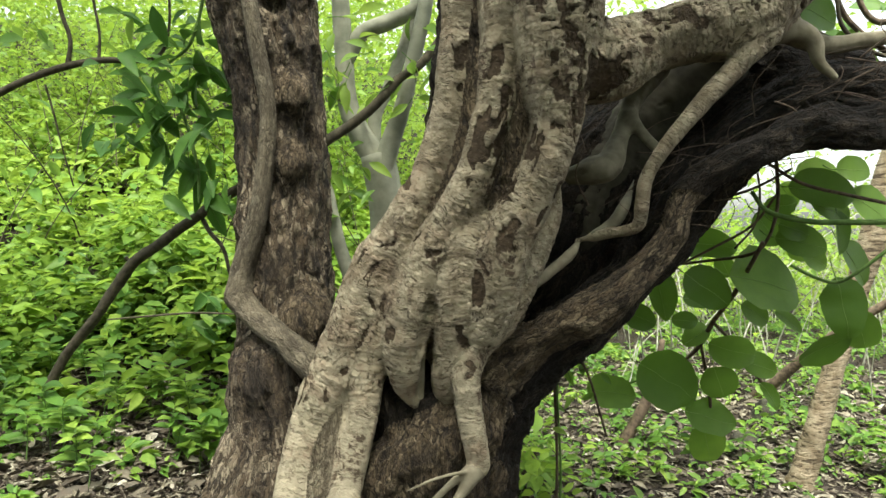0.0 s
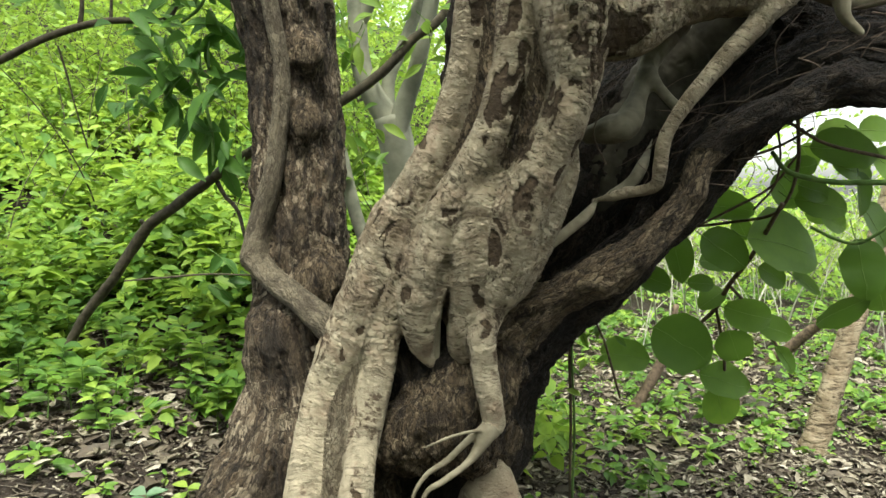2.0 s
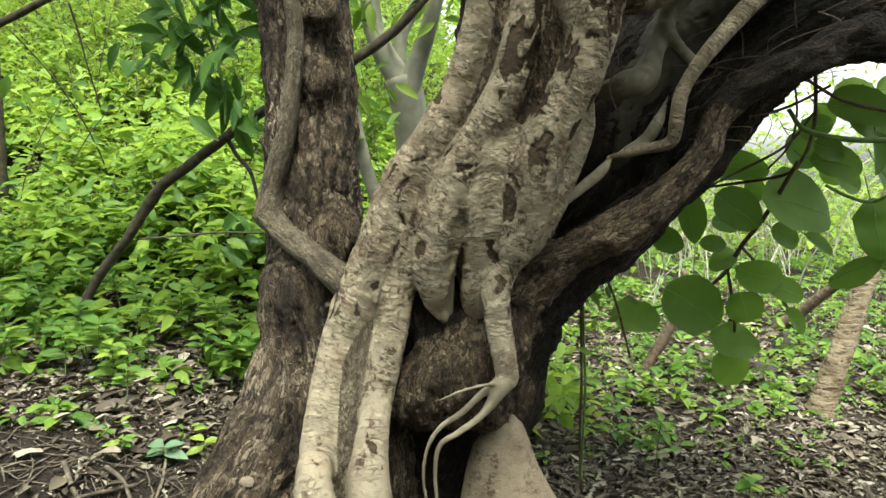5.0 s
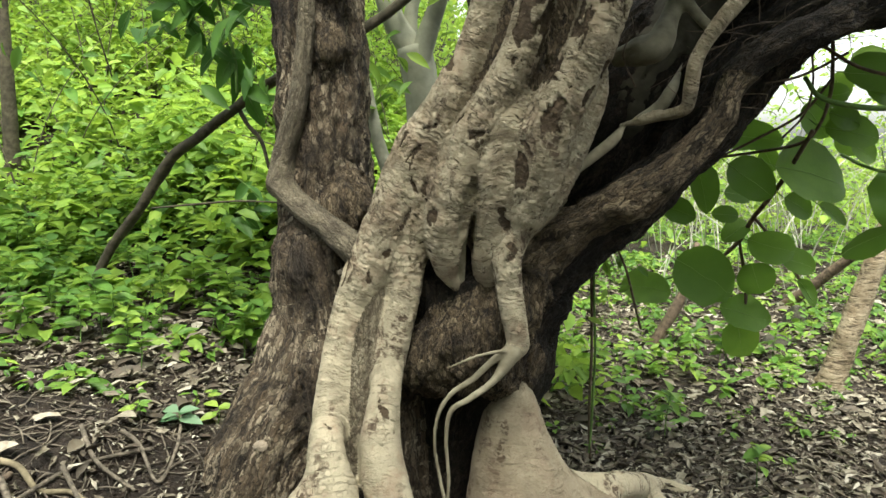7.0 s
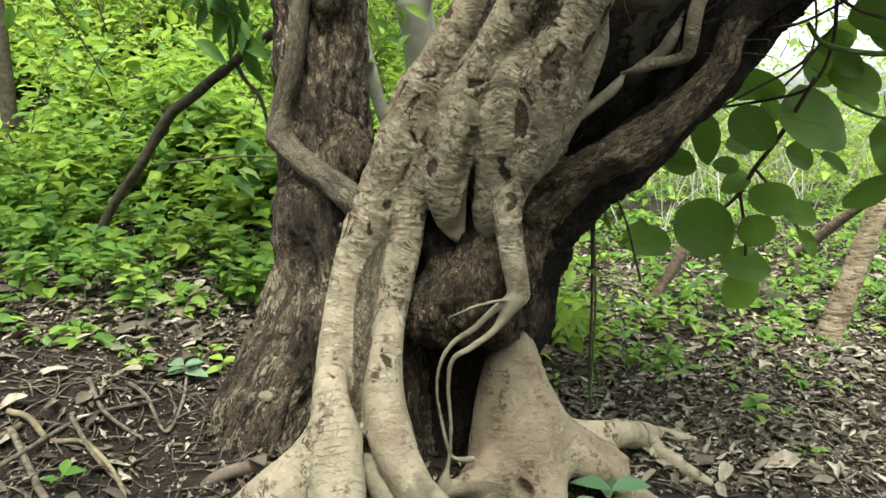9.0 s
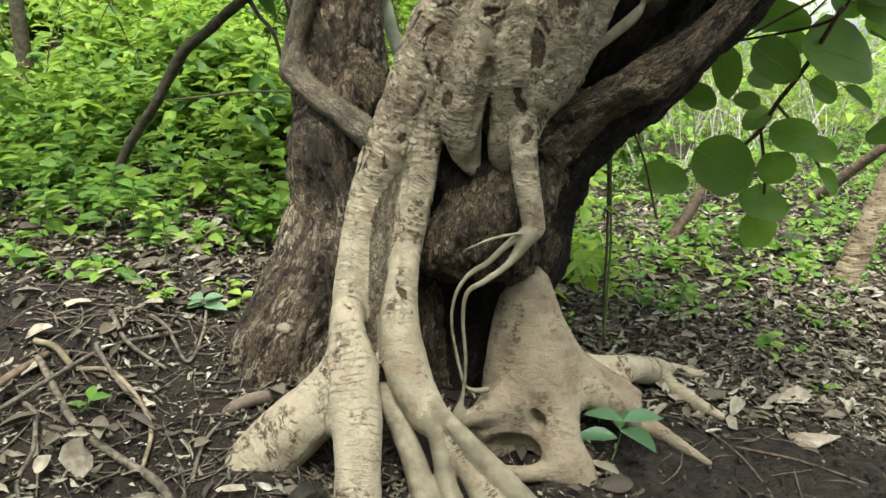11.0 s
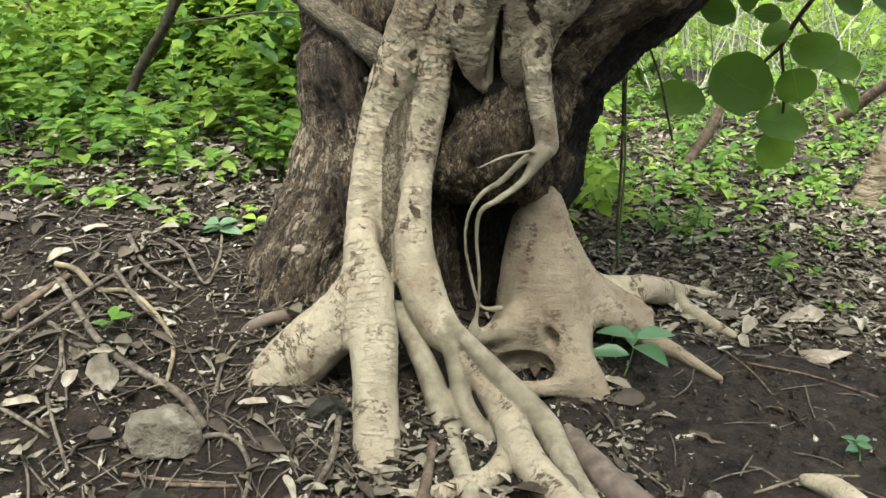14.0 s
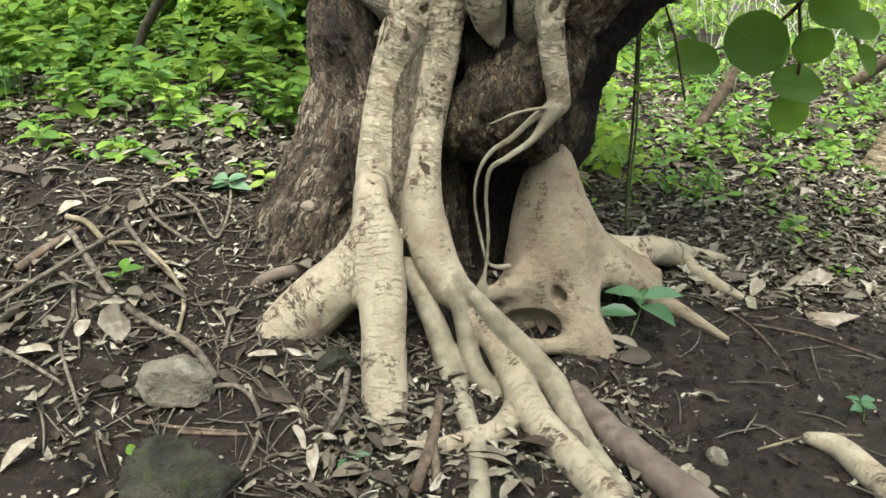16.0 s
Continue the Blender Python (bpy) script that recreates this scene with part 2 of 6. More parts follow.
FIG = fig_bark()
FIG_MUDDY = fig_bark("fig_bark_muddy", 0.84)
HOST = host_bark("host_bark", (0.016, 0.0115, 0.008), (0.166, 0.12, 0.075), (0.48, 0.395, 0.275), 1.0)
HOST_TAN = host_bark("host_bark_tan", (0.018, 0.013, 0.009), (0.165, 0.12, 0.072), (0.40, 0.31, 0.195), 0.7)
# Dark limb bark, blackened further: shade of underside and hollows put into the colour.
HOST_DARK_SHADED = host_bark("host_bark_dark", (0.007, 0.005, 0.0035), (0.028, 0.020, 0.013), (0.13, 0.098, 0.062), 0.4)
GREY = host_bark("strand_bark", (0.085, 0.068, 0.046), (0.245, 0.205, 0.138), (0.37, 0.32, 0.225), 0.5)
WEB_BARK = host_bark("web_bark", (0.075, 0.056, 0.036), (0.27, 0.225, 0.15), (0.42, 0.37, 0.26), 0.7)
AERIAL = twig_bark("aerial_root_bark", (0.15, 0.128, 0.085), (0.31, 0.277, 0.195), 22.0)
# Fig bark in the cavity, darkened: its deep shade is put into these colours.
INNER_WALL_SHADED = twig_bark("inner_bark", (0.034, 0.031, 0.021), (0.08, 0.072, 0.05), 11.0)
INNER_ROOT_SHADED = twig_bark("inner_root_bark", (0.085, 0.076, 0.052), (0.19, 0.172, 0.12), 16.0)
PALE_BARK = twig_bark("pale_bark", (0.21, 0.21, 0.165), (0.50, 0.49, 0.40), 30.0)
BROWN_BARK = twig_bark("brown_bark", (0.055, 0.04, 0.028), (0.17, 0.125, 0.085), 40.0)
GREY_TWIG = twig_bark("grey_twig", (0.032, 0.028, 0.017), (0.092, 0.078, 0.049), 34.0)
TAN_BARK = twig_bark("tan_bark", (0.075, 0.062, 0.036), (0.30, 0.245, 0.155), 17.0)
SMOOTH_GREY = twig_bark("smooth_grey_bark", (0.14, 0.145, 0.105), (0.29, 0.29, 0.215), 9.0)
FLAKY_TAN = flaking_bark("flaky_tan_bark", (0.05, 0.036, 0.022), (0.21, 0.16, 0.10), (0.36, 0.30, 0.205))
DEAD_WOOD = twig_bark("dead_wood", (0.05, 0.041, 0.03), (0.18, 0.15, 0.112), 55.0)
ROOT_BROWN = twig_bark("root_brown", (0.085, 0.066, 0.05), (0.18, 0.14, 0.108), 24.0)
ROOTLET = twig_bark("rootlet", (0.05, 0.036, 0.026), (0.15, 0.11, 0.08), 60.0)
GREEN_STEM = twig_bark("green_stem", (0.07, 0.13, 0.03), (0.14, 0.22, 0.06), 30.0)
HERB = leaf_material("herb_leaf", (0.035, 0.092, 0.018), (0.12, 0.245, 0.035), (0.34, 0.46, 0.075), 0.5, 0.45, 0.3)
# Lighter than the near herbs: the sunlit look of far foliage put into the colour.
FAR_LIT_LEAF = leaf_material("woodland_leaf", (0.075, 0.155, 0.022), (0.21, 0.35, 0.04), (0.40, 0.51, 0.08), 0.55, 0.5)
DARK_LEAF = leaf_material("sapling_leaf", (0.024, 0.07, 0.012), (0.05, 0.125, 0.02), (0.11, 0.23, 0.035), 0.5, 0.3, 0.25)
ROUND_LEAF = leaf_material("round_leaf", (0.062, 0.125, 0.02), (0.105, 0.195, 0.027), (0.18, 0.29, 0.04), 0.5, 0.42, 0.3)
SEED_LEAF = leaf_material("seedling_leaf", (0.045, 0.105, 0.045), (0.085, 0.18, 0.08), (0.19, 0.29, 0.17), 0.4, 0.28, 0.45)
LEAF_RIB = twig_bark("leaf_rib", (0.15, 0.23, 0.06), (0.2, 0.29, 0.085), 60.0)
DRY = dry_leaf_material()
SOIL = soil_material()
STONE = stone_material("tan_stone", (0.085, 0.073, 0.053), (0.19, 0.166, 0.124), (0.255, 0.232, 0.183))
MOSSY = stone_material("mossy_stone", (0.014, 0.013, 0.0095), (0.052, 0.048, 0.035), (0.038, 0.045, 0.02))
FLAT_STONE = stone_material("pale_stone", (0.22, 0.175, 0.125), (0.34, 0.285, 0.215), (0.40, 0.355, 0.29))

# ---- tools for shapes ----
rng = np.random.default_rng(7)


def hashed(ix, iy, iz, seed):
    h = (ix * 374761393 + iy * 668265263 + iz * 1274126177 + seed * 974634541) & 0xFFFFFFFF
    h = ((h ^ (h >> 13)) * 1103515245) & 0xFFFFFFFF
    h = ((h ^ (h >> 16)) * 2654435761) & 0xFFFFFFFF
    return ((h ^ (h >> 15)) & 0xFFFFFF) / float(0xFFFFFF)


def vnoise(p, seed=0):
    """Smooth value noise in 0..1 at an array of points."""
    p = np.asarray(p, dtype=np.float64)
    i = np.floor(p).astype(np.int64)
    f = p - i
    f = f * f * (3 - 2 * f)
    total = 0
    for dx in (0, 1):
        for dy in (0, 1):
            for dz in (0, 1):
                w = (f[..., 0] if dx else 1 - f[..., 0]) * (f[..., 1] if dy else 1 - f[..., 1]) * (f[..., 2] if dz else 1 - f[..., 2])
                total = total + w * hashed(i[..., 0] + dx, i[..., 1] + dy, i[..., 2] + dz, seed)
    return total


def fnoise(p, octaves=4, seed=0):
    total, amp, norm = 0, 1.0, 0
    p = np.asarray(p, dtype=np.float64)
    for o in range(octaves):
        total = total + amp * vnoise(p * 2 ** o + 17.3 * o, seed + o)
        norm += amp
        amp *= 0.5
    return total / norm


def mesh_from(name, verts, faces, mats=(), smooth=True):
    """A mesh from arrays of vertices and of triangles or quads."""
    me = bpy.data.meshes.new(name)
    verts, faces = np.asarray(verts, dtype=np.float32), np.asarray(faces, dtype=np.int32)
    k = faces.shape[1]
    me.vertices.add(len(verts))
    me.vertices.foreach_set("co", verts.ravel())
    me.loops.add(faces.size)
    me.loops.foreach_set("vertex_index", faces.ravel())
    me.polygons.add(len(faces))
    me.polygons.foreach_set("loop_start", np.arange(len(faces), dtype=np.int32) * k)
    me.polygons.foreach_set("use_smooth", np.full(len(faces), smooth))
    for m in mats:
        me.materials.append(m)
    me.update(calc_edges=True)
    return me


def empty(name, at=(0, 0, 0)):
    ob = new(name)
    ob.location = at
    ob.empty_display_size = 0.1
    return ob


def part(name, me, parent, label=""):
    """Links a mesh, given in world places, as one part under a thing or a part."""
    ob = new(name, me)
    ob.parent = parent
    base = parent
    shift = Vector((0, 0, 0))
    while base is not None:
        shift += base.location
        base = base.parent
    ob.location = -shift
    if label:
        tagged(ob, label)
    return ob


def resample(pts, per=6):
    """A smooth curve (Catmull-Rom) through control points of any width."""
    p = np.asarray(pts, dtype=np.float64)
    if len(p) < 3:
        s = np.linspace(0, 1, per + 1)[:, None]
        return p[0] * (1 - s) + p[-1] * s
    q = np.vstack([2 * p[0] - p[1], p, 2 * p[-1] - p[-2]])
    out = []
    s = np.linspace(0, 1, per, endpoint=False)[:, None]
    for i in range(len(p) - 1):
        a, b, c, d = q[i:i + 4]
        out.append(0.5 * (2 * b + (c - a) * s + (2 * a - 5 * b + 4 * c - d) * s ** 2 + (3 * b - a - 3 * c + d) * s ** 3))
    out.append(p[-1:])
    r = np.vstack(out)
    if r.shape[1] > 3:
        r[:, 3] = np.maximum(r[:, 3], p[:, 3].min() * 0.8)
    return r


def framed(c):
    """Unit tangents and two normals carried along a curve without twist."""
    t = np.gradient(c, axis=0)
    t /= np.linalg.norm(t, axis=1)[:, None] + 1e-9
    n1 = np.zeros_like(t)
    v = np.cross(t[0], (0.3, 1.0, 0.2))
    for i in range(len(c)):
        v = v - t[i] * (v @ t[i])
        v = v / (np.linalg.norm(v) + 1e-9)
        n1[i] = v
    return t, n1, np.cross(t, n1)


def tube(pts, sides=8, per=5, rough=0.0, seed=0):
    """A round bar with changing radius along a smooth curve: vertices and quads, closed at both ends by pinching."""
    c = resample(pts, per)
    c, r = c[:, :3], c[:, 3].copy()
    t, n1, n2 = framed(c)
    r = np.concatenate([[r[0] * 0.05], r, [r[-1] * 0.05]])
    c = np.vstack([c[:1] - t[:1] * r[1] * 0.3, c, c[-1:] + t[-1:] * r[-2] * 0.3])
    n1, n2 = np.vstack([n1[:1], n1, n1[-1:]]), np.vstack([n2[:1], n2, n2[-1:]])
    ang = np.linspace(0, 2 * np.pi, sides, endpoint=False)
    ring = np.cos(ang)[None, :, None] * n1[:, None, :] + np.sin(ang)[None, :, None] * n2[:, None, :]
    rr = r[:, None] * np.ones(sides)[None, :]
    if rough:
        rr = rr * (1 + rough * (fnoise(c[:, None, :] * 14 + ring * 1.3, 3, seed) - 0.5) * 2)
    v = (c[:, None, :] + ring * rr[:, :, None]).reshape(-1, 3)
    i, j = np.meshgrid(np.arange(len(c) - 1), np.arange(sides), indexing="ij")
    k = (j + 1) % sides
    f = np.stack([i * sides + j, i * sides + k, (i + 1) * sides + k, (i + 1) * sides + j], -1).reshape(-1, 4)
    return v, f


def tubes(list_of_pts, sides=6, per=5, rough=0.0):
    vs, fs, n = [], [], 0
    for s, p in enumerate(list_of_pts):
        v, f = tube(p, sides, per, rough, s)
        vs.append(v)
        fs.append(f + n)
        n += len(v)
    return np.vstack(vs), np.vstack(fs)


# Leaf blades: rows of (along, across, up) for a blade of length 1 and width 1, and its triangles.
def blade(stations, fold=0.2, droop=0.25):
    v = [(0, 0, 0)]
    for s, w in stations:
        for side in (-1, 0, 1):
            v.append((s, side * w * 0.5, abs(side) * fold * w - droop * s * s))
    v.append((1, 0, -droop))
    f, n = [(0, 2, 1), (0, 3, 2)], len(stations)
    for i in range(n - 1):
        a, b = 1 + 3 * i, 4 + 3 * i
        for k in (0, 1):
            f += [(a + k, a + k + 1, b + k + 1), (a + k, b + k + 1, b + k)]
    a, tip = 1 + 3 * (n - 1), 1 + 3 * n
    f += [(a, a + 1, tip), (a + 1, a + 2, tip)]
    return np.array(v, dtype=float), np.array(f)


OVATE = blade([(0.12, 0.45), (0.32, 0.95), (0.55, 0.95), (0.8, 0.55)])
SIMPLE = blade([(0.4, 1.0)])
MIDDLE = blade([(0.2, 0.8), (0.6, 0.85)])
ROUND = blade([(0.04, 0.42), (0.14, 0.75), (0.3, 0.97), (0.5, 1.0), (0.7, 0.9), (0.87, 0.62), (0.96, 0.32)], 0.15, 0.2)
CURLED = blade([(0.15, 0.6), (0.4, 1.0), (0.65, 0.95), (0.88, 0.5)], 0.3, -0.1)


def unit(v):
    return v / (np.linalg.norm(v, axis=-1, keepdims=True) + 1e-9)


def blades(shape, at, along, up, length, width):
    """Many blades: place, direction, rough upper side, length and width of each."""
    v, f = shape
    x = unit(np.asarray(along, dtype=float))
    y = unit(np.cross(np.asarray(up, dtype=float), x))
    z = np.cross(x, y)
    length, width = np.asarray(length)[:, None, None], np.asarray(width)[:, None, None]
    p = at[:, None, :] + length * v[None, :, :1] * x[:, None] + width * v[None, :, 1:2] * y[:, None] + length * 0.6 * v[None, :, 2:] * z[:, None]
    faces = f[None] + (np.arange(len(at)) * len(v))[:, None, None]
    return p.reshape(-1, 3), faces.reshape(-1, 3)


def smoothstep(a, b, x):
    x = np.clip((x - a) / (b - a), 0, 1)
    return x * x * (3 - 2 * x)


def soft_ramp(v, k):
    return k * np.logaddexp(0, v / k)


BANK_X = (-12, -6, -1.3, -1.1, -0.85, -0.65, -0.4, 0, 0.4, 0.9, 1.35, 6, 14)
BANK_Z = (2.0, 1.05, 0.33, 0.255, 0.18, 0.135, 0.07, -0.005, -0.02, -0.07, -0.115, -0.4, -0.5)


def ground_height(x, y):
    """A bank that climbs to the back, steeper on one side, with small unevenness."""
    x, y = np.asarray(x, dtype=float), np.asarray(y, dtype=float)
    base = np.interp(x, BANK_X, BANK_Z)
    left = 1 - smoothstep(-0.75, 0.2, x)
    run = np.where(y < 0.6, -0.9 + (y - 0.6) * 0.5, y - 1.5)
    far_run = np.minimum(y, 26)
    base = base + left * (0.2 * np.clip(run, -3, 0.75) + 0.07 * soft_ramp(far_run - 2.25, 0.1) + 0.24 * soft_ramp(far_run - 3.9, 0.3)) + (1 - left) * (0.12 * soft_ramp(far_run - 2.7, 0.15) - 0.2 * soft_ramp(far_run - 7.0, 0.5))
    p = np.stack([x, y, x * 0], -1)
    rough = 0.06 * (fnoise(p * 2.2, 3, 5) - 0.5) + 0.026 * (fnoise(p * 11, 3, 9) - 0.5) + 0.024 * (fnoise(p * 34, 2, 10) - 0.5)
    hollow = 0.13 * np.exp(-((x + 0.1) ** 2 / 0.02 + (y - 1.9) ** 2 / 0.035)) + 0.06 * np.exp(-((x + 0.52) ** 2 / 0.012 + (y - 1.78) ** 2 / 0.02))
    far = smoothstep(6, 14, np.hypot(x, y)) * 0.8 * (fnoise(p * 0.25, 2, 3) - 0.5)
    return base + rough + far - hollow


# ---- ground ----
def spaced(lo, hi, fine_lo, fine_hi, step, far):
    a = [np.arange(fine_lo, fine_hi, step)]
    out, d = [fine_hi], step
    while out[-1] < hi:
        d *= far
        out.append(out[-1] + d)
    back, d = [fine_lo], step
    while back[-1] > lo:
        d *= far
        back.append(back[-1] - d)
    return np.concatenate([np.array(back[:0:-1]), a[0], np.array(out)])


gx, gy = spaced(-70, 70, -2.6, 2.8, 0.024, 1.1), spaced(-40, 90, 0.8, 4.2, 0.024, 1.1)
X, Y = np.meshgrid(gx, gy, indexing="ij")
Z = ground_height(X, Y)
nx, ny = X.shape
i, j = np.meshgrid(np.arange(nx - 1), np.arange(ny - 1), indexing="ij")
quads = np.stack([i * ny + j, (i + 1) * ny + j, (i + 1) * ny + j + 1, i * ny + j + 1], -1).reshape(-1, 4)
ground = new("ground", mesh_from("ground", np.stack([X, Y, Z], -1).reshape(-1, 3), quads, [SOIL]))
tagged(ground, "dark damp forest soil on a sloping bank", "soil", kind="structure")


# ---- the fig and its host: stems and roots that grow into one another ----
FIG_CHAINS, HOST_CHAINS, GREY_CHAINS = [], [], []


def fig(name, *pts):
    FIG_CHAINS.append((name, resample(pts, 6)))


def host(name, *pts):
    HOST_CHAINS.append((name, resample(pts, 6)))


def grey(name, *pts):
    GREY_CHAINS.append((name, resample(pts, 6)))


fig("stem", (0.087, 2.200, 2.418, 0.059), (0.074, 2.200, 2.229, 0.058), (0.061, 2.200, 2.090, 0.056), (0.043, 2.200, 1.969, 0.056), (0.018, 2.200, 1.830, 0.055), (-0.024, 2.210, 1.691, 0.058), (-0.085, 2.220, 1.569, 0.066), (-0.150, 2.225, 1.445, 0.079), (-0.216, 2.235, 1.319, 0.083), (-0.273, 2.240, 1.211, 0.083), (-0.329, 2.245, 1.102, 0.076), (-0.387, 2.240, 0.976, 0.065))
fig("stem", (0.191, 2.120, 2.383, 0.064), (0.182, 2.120, 2.167, 0.059), (0.174, 2.120, 2.000, 0.057), (0.160, 2.120, 1.849, 0.056), (0.121, 2.120, 1.715, 0.054), (0.085, 2.125, 1.614, 0.058), (0.034, 2.140, 1.521, 0.064), (-0.021, 2.150, 1.427, 0.073), (-0.066, 2.165, 1.322, 0.077), (-0.094, 2.170, 1.243, 0.081))
fig("stem", (0.372, 2.080, 2.363, 0.152), (0.357, 2.080, 2.168, 0.136), (0.346, 2.080, 2.037, 0.123), (0.342, 2.080, 1.905, 0.096), (0.341, 2.080, 1.790, 0.073), (0.306, 2.080, 1.666, 0.068), (0.261, 2.090, 1.575, 0.069), (0.205, 2.100, 1.476, 0.076), (0.166, 2.115, 1.374, 0.085), (0.142, 2.135, 1.269, 0.086), (0.113, 2.140, 1.183, 0.069))
fig("stem", (0.323, 2.120, 1.626, 0.034), (0.308, 2.165, 1.517, 0.059), (0.254, 2.165, 1.404, 0.070), (0.200, 2.165, 1.292, 0.077), (0.150, 2.160, 1.197, 0.066))
fig("scaly_bark", (0.257, 2.185, 2.117, 0.090), (0.238, 2.190, 1.929, 0.091), (0.218, 2.195, 1.738, 0.088), (0.172, 2.200, 1.581, 0.088), (0.109, 2.210, 1.441, 0.089))
fig("scaly_bark", (0.124, 2.215, 2.302, 0.063), (0.114, 2.215, 2.094, 0.064), (0.100, 2.220, 1.884, 0.064), (0.060, 2.225, 1.673, 0.064), (0.004, 2.230, 1.531, 0.065))
fig("arm", (0.377, 2.130, 1.965, 0.112), (0.507, 2.140, 1.985, 0.120), (0.633, 2.160, 2.039, 0.096), (0.770, 2.160, 2.076, 0.096), (0.930, 2.170, 2.122, 0.117), (1.092, 2.200, 2.263, 0.105), (1.295, 2.250, 2.453, 0.107))
fig("hanging_root", (0.964, 2.150, 2.070, 0.069), (0.903, 2.120, 1.979, 0.036), (0.806, 2.120, 1.875, 0.029), (0.712, 2.120, 1.769, 0.024), (0.647, 2.130, 1.681, 0.021), (0.617, 2.140, 1.614, 0.021), (0.610, 2.150, 1.546, 0.021), (0.602, 2.170, 1.485, 0.019), (0.543, 2.200, 1.465, 0.016), (0.480, 2.240, 1.451, 0.011), (0.434, 2.280, 1.442, 0.006))
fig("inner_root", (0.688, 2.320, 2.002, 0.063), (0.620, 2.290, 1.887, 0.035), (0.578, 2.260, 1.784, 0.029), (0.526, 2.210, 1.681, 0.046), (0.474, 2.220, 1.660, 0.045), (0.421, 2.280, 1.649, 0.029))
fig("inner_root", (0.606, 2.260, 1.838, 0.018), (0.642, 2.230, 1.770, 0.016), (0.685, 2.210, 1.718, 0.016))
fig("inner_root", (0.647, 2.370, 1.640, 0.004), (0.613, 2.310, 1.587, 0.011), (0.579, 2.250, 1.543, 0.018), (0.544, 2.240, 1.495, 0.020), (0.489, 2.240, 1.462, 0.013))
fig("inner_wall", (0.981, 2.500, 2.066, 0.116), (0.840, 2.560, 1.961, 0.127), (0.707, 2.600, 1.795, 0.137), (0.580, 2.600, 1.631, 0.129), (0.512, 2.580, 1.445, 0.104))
fig("front_root", (-0.198, 2.250, 1.381, 0.083), (-0.243, 2.250, 1.256, 0.091), (-0.306, 2.250, 1.110, 0.081), (-0.405, 2.230, 0.946, 0.065), (-0.462, 2.190, 0.814, 0.048), (-0.484, 2.120, 0.675, 0.049), (-0.488, 2.030, 0.542, 0.054), (-0.481, 1.940, 0.522, 0.055), (-0.458, 1.860, 0.423, 0.068), (-0.436, 1.790, 0.325, 0.076), (-0.418, 1.690, 0.227, 0.066), (-0.406, 1.580, 0.126, 0.064), (-0.392, 1.480, 0.047, 0.062), (-0.380, 1.400, -0.020, 0.063))
fig("side_root", (-0.566, 1.800, 0.258, 0.058), (-0.632, 1.765, 0.191, 0.052), (-0.683, 1.735, 0.141, 0.043), (-0.719, 1.700, 0.111, 0.026))
fig("side_root", (-0.467, 1.860, 0.405, 0.062), (-0.542, 1.820, 0.338, 0.072), (-0.618, 1.780, 0.272, 0.078), (-0.696, 1.750, 0.210, 0.079), (-0.761, 1.710, 0.150, 0.072), (-0.810, 1.680, 0.104, 0.051))
fig("front_root", (-0.117, 2.240, 1.362, 0.090), (-0.177, 2.240, 1.219, 0.080), (-0.241, 2.230, 1.056, 0.066), (-0.257, 2.200, 0.931, 0.048), (-0.284, 2.170, 0.807, 0.049), (-0.307, 2.120, 0.691, 0.045), (-0.314, 2.040, 0.634, 0.048), (-0.322, 1.960, 0.494, 0.063), (-0.291, 1.890, 0.364, 0.066), (-0.234, 1.840, 0.267, 0.053))
fig("front_root", (-0.237, 1.840, 0.273, 0.045), (-0.168, 1.800, 0.204, 0.043), (-0.091, 1.760, 0.120, 0.048), (-0.037, 1.690, 0.047, 0.052), (0.013, 1.545, 0.019, 0.049), (0.082, 1.419, 0.013, 0.046), (0.148, 1.297, 0.012, 0.044), (0.213, 1.153, 0.009, 0.042))
fig("thin_root", (-0.209, 1.820, 0.302, 0.024), (-0.141, 1.780, 0.247, 0.025), (-0.066, 1.750, 0.169, 0.032), (0.009, 1.720, 0.098, 0.037), (0.075, 1.690, 0.024, 0.042), (0.112, 1.564, 0.008, 0.035), (0.162, 1.418, 0.002, 0.026), (0.221, 1.280, -0.002, 0.022))
fig("thin_root", (-0.217, 1.800, 0.274, 0.027), (-0.192, 1.770, 0.185, 0.029), (-0.172, 1.730, 0.092, 0.032), (-0.141, 1.700, 0.033, 0.034), (-0.091, 1.680, -0.003, 0.027))
fig("thin_root", (-0.374, 1.880, 0.321, 0.028), (-0.326, 1.840, 0.244, 0.030), (-0.276, 1.780, 0.159, 0.036), (-0.234, 1.710, 0.064, 0.042), (-0.202, 1.630, 0.010, 0.038), (-0.167, 1.487, 0.039, 0.026), (-0.137, 1.376, 0.026, 0.026), (-0.127, 1.225, 0.017, 0.027), (-0.124, 1.125, 0.012, 0.025))
fig("loop_root", (-0.028, 1.680, 0.048, 0.040), (-0.041, 1.590, 0.004, 0.035), (-0.097, 1.459, 0.025, 0.030), (-0.196, 1.393, 0.037, 0.026), (-0.280, 1.360, 0.044, 0.020), (-0.355, 1.374, 0.053, 0.013))
fig("web", (-0.330, 2.286, 1.017, 0.052), (-0.354, 2.251, 0.923, 0.052), (-0.376, 2.221, 0.810, 0.056), (-0.392, 2.161, 0.674, 0.052), (-0.404, 2.086, 0.552, 0.044), (-0.410, 2.006, 0.445, 0.029), (-0.410, 1.936, 0.376, 0.018))
fig("arm_root", (1.030, 2.200, 2.082, 0.042), (1.109, 2.200, 2.081, 0.035), (1.162, 2.200, 2.045, 0.028), (1.179, 2.200, 1.984, 0.019), (1.227, 2.200, 1.938, 0.011))
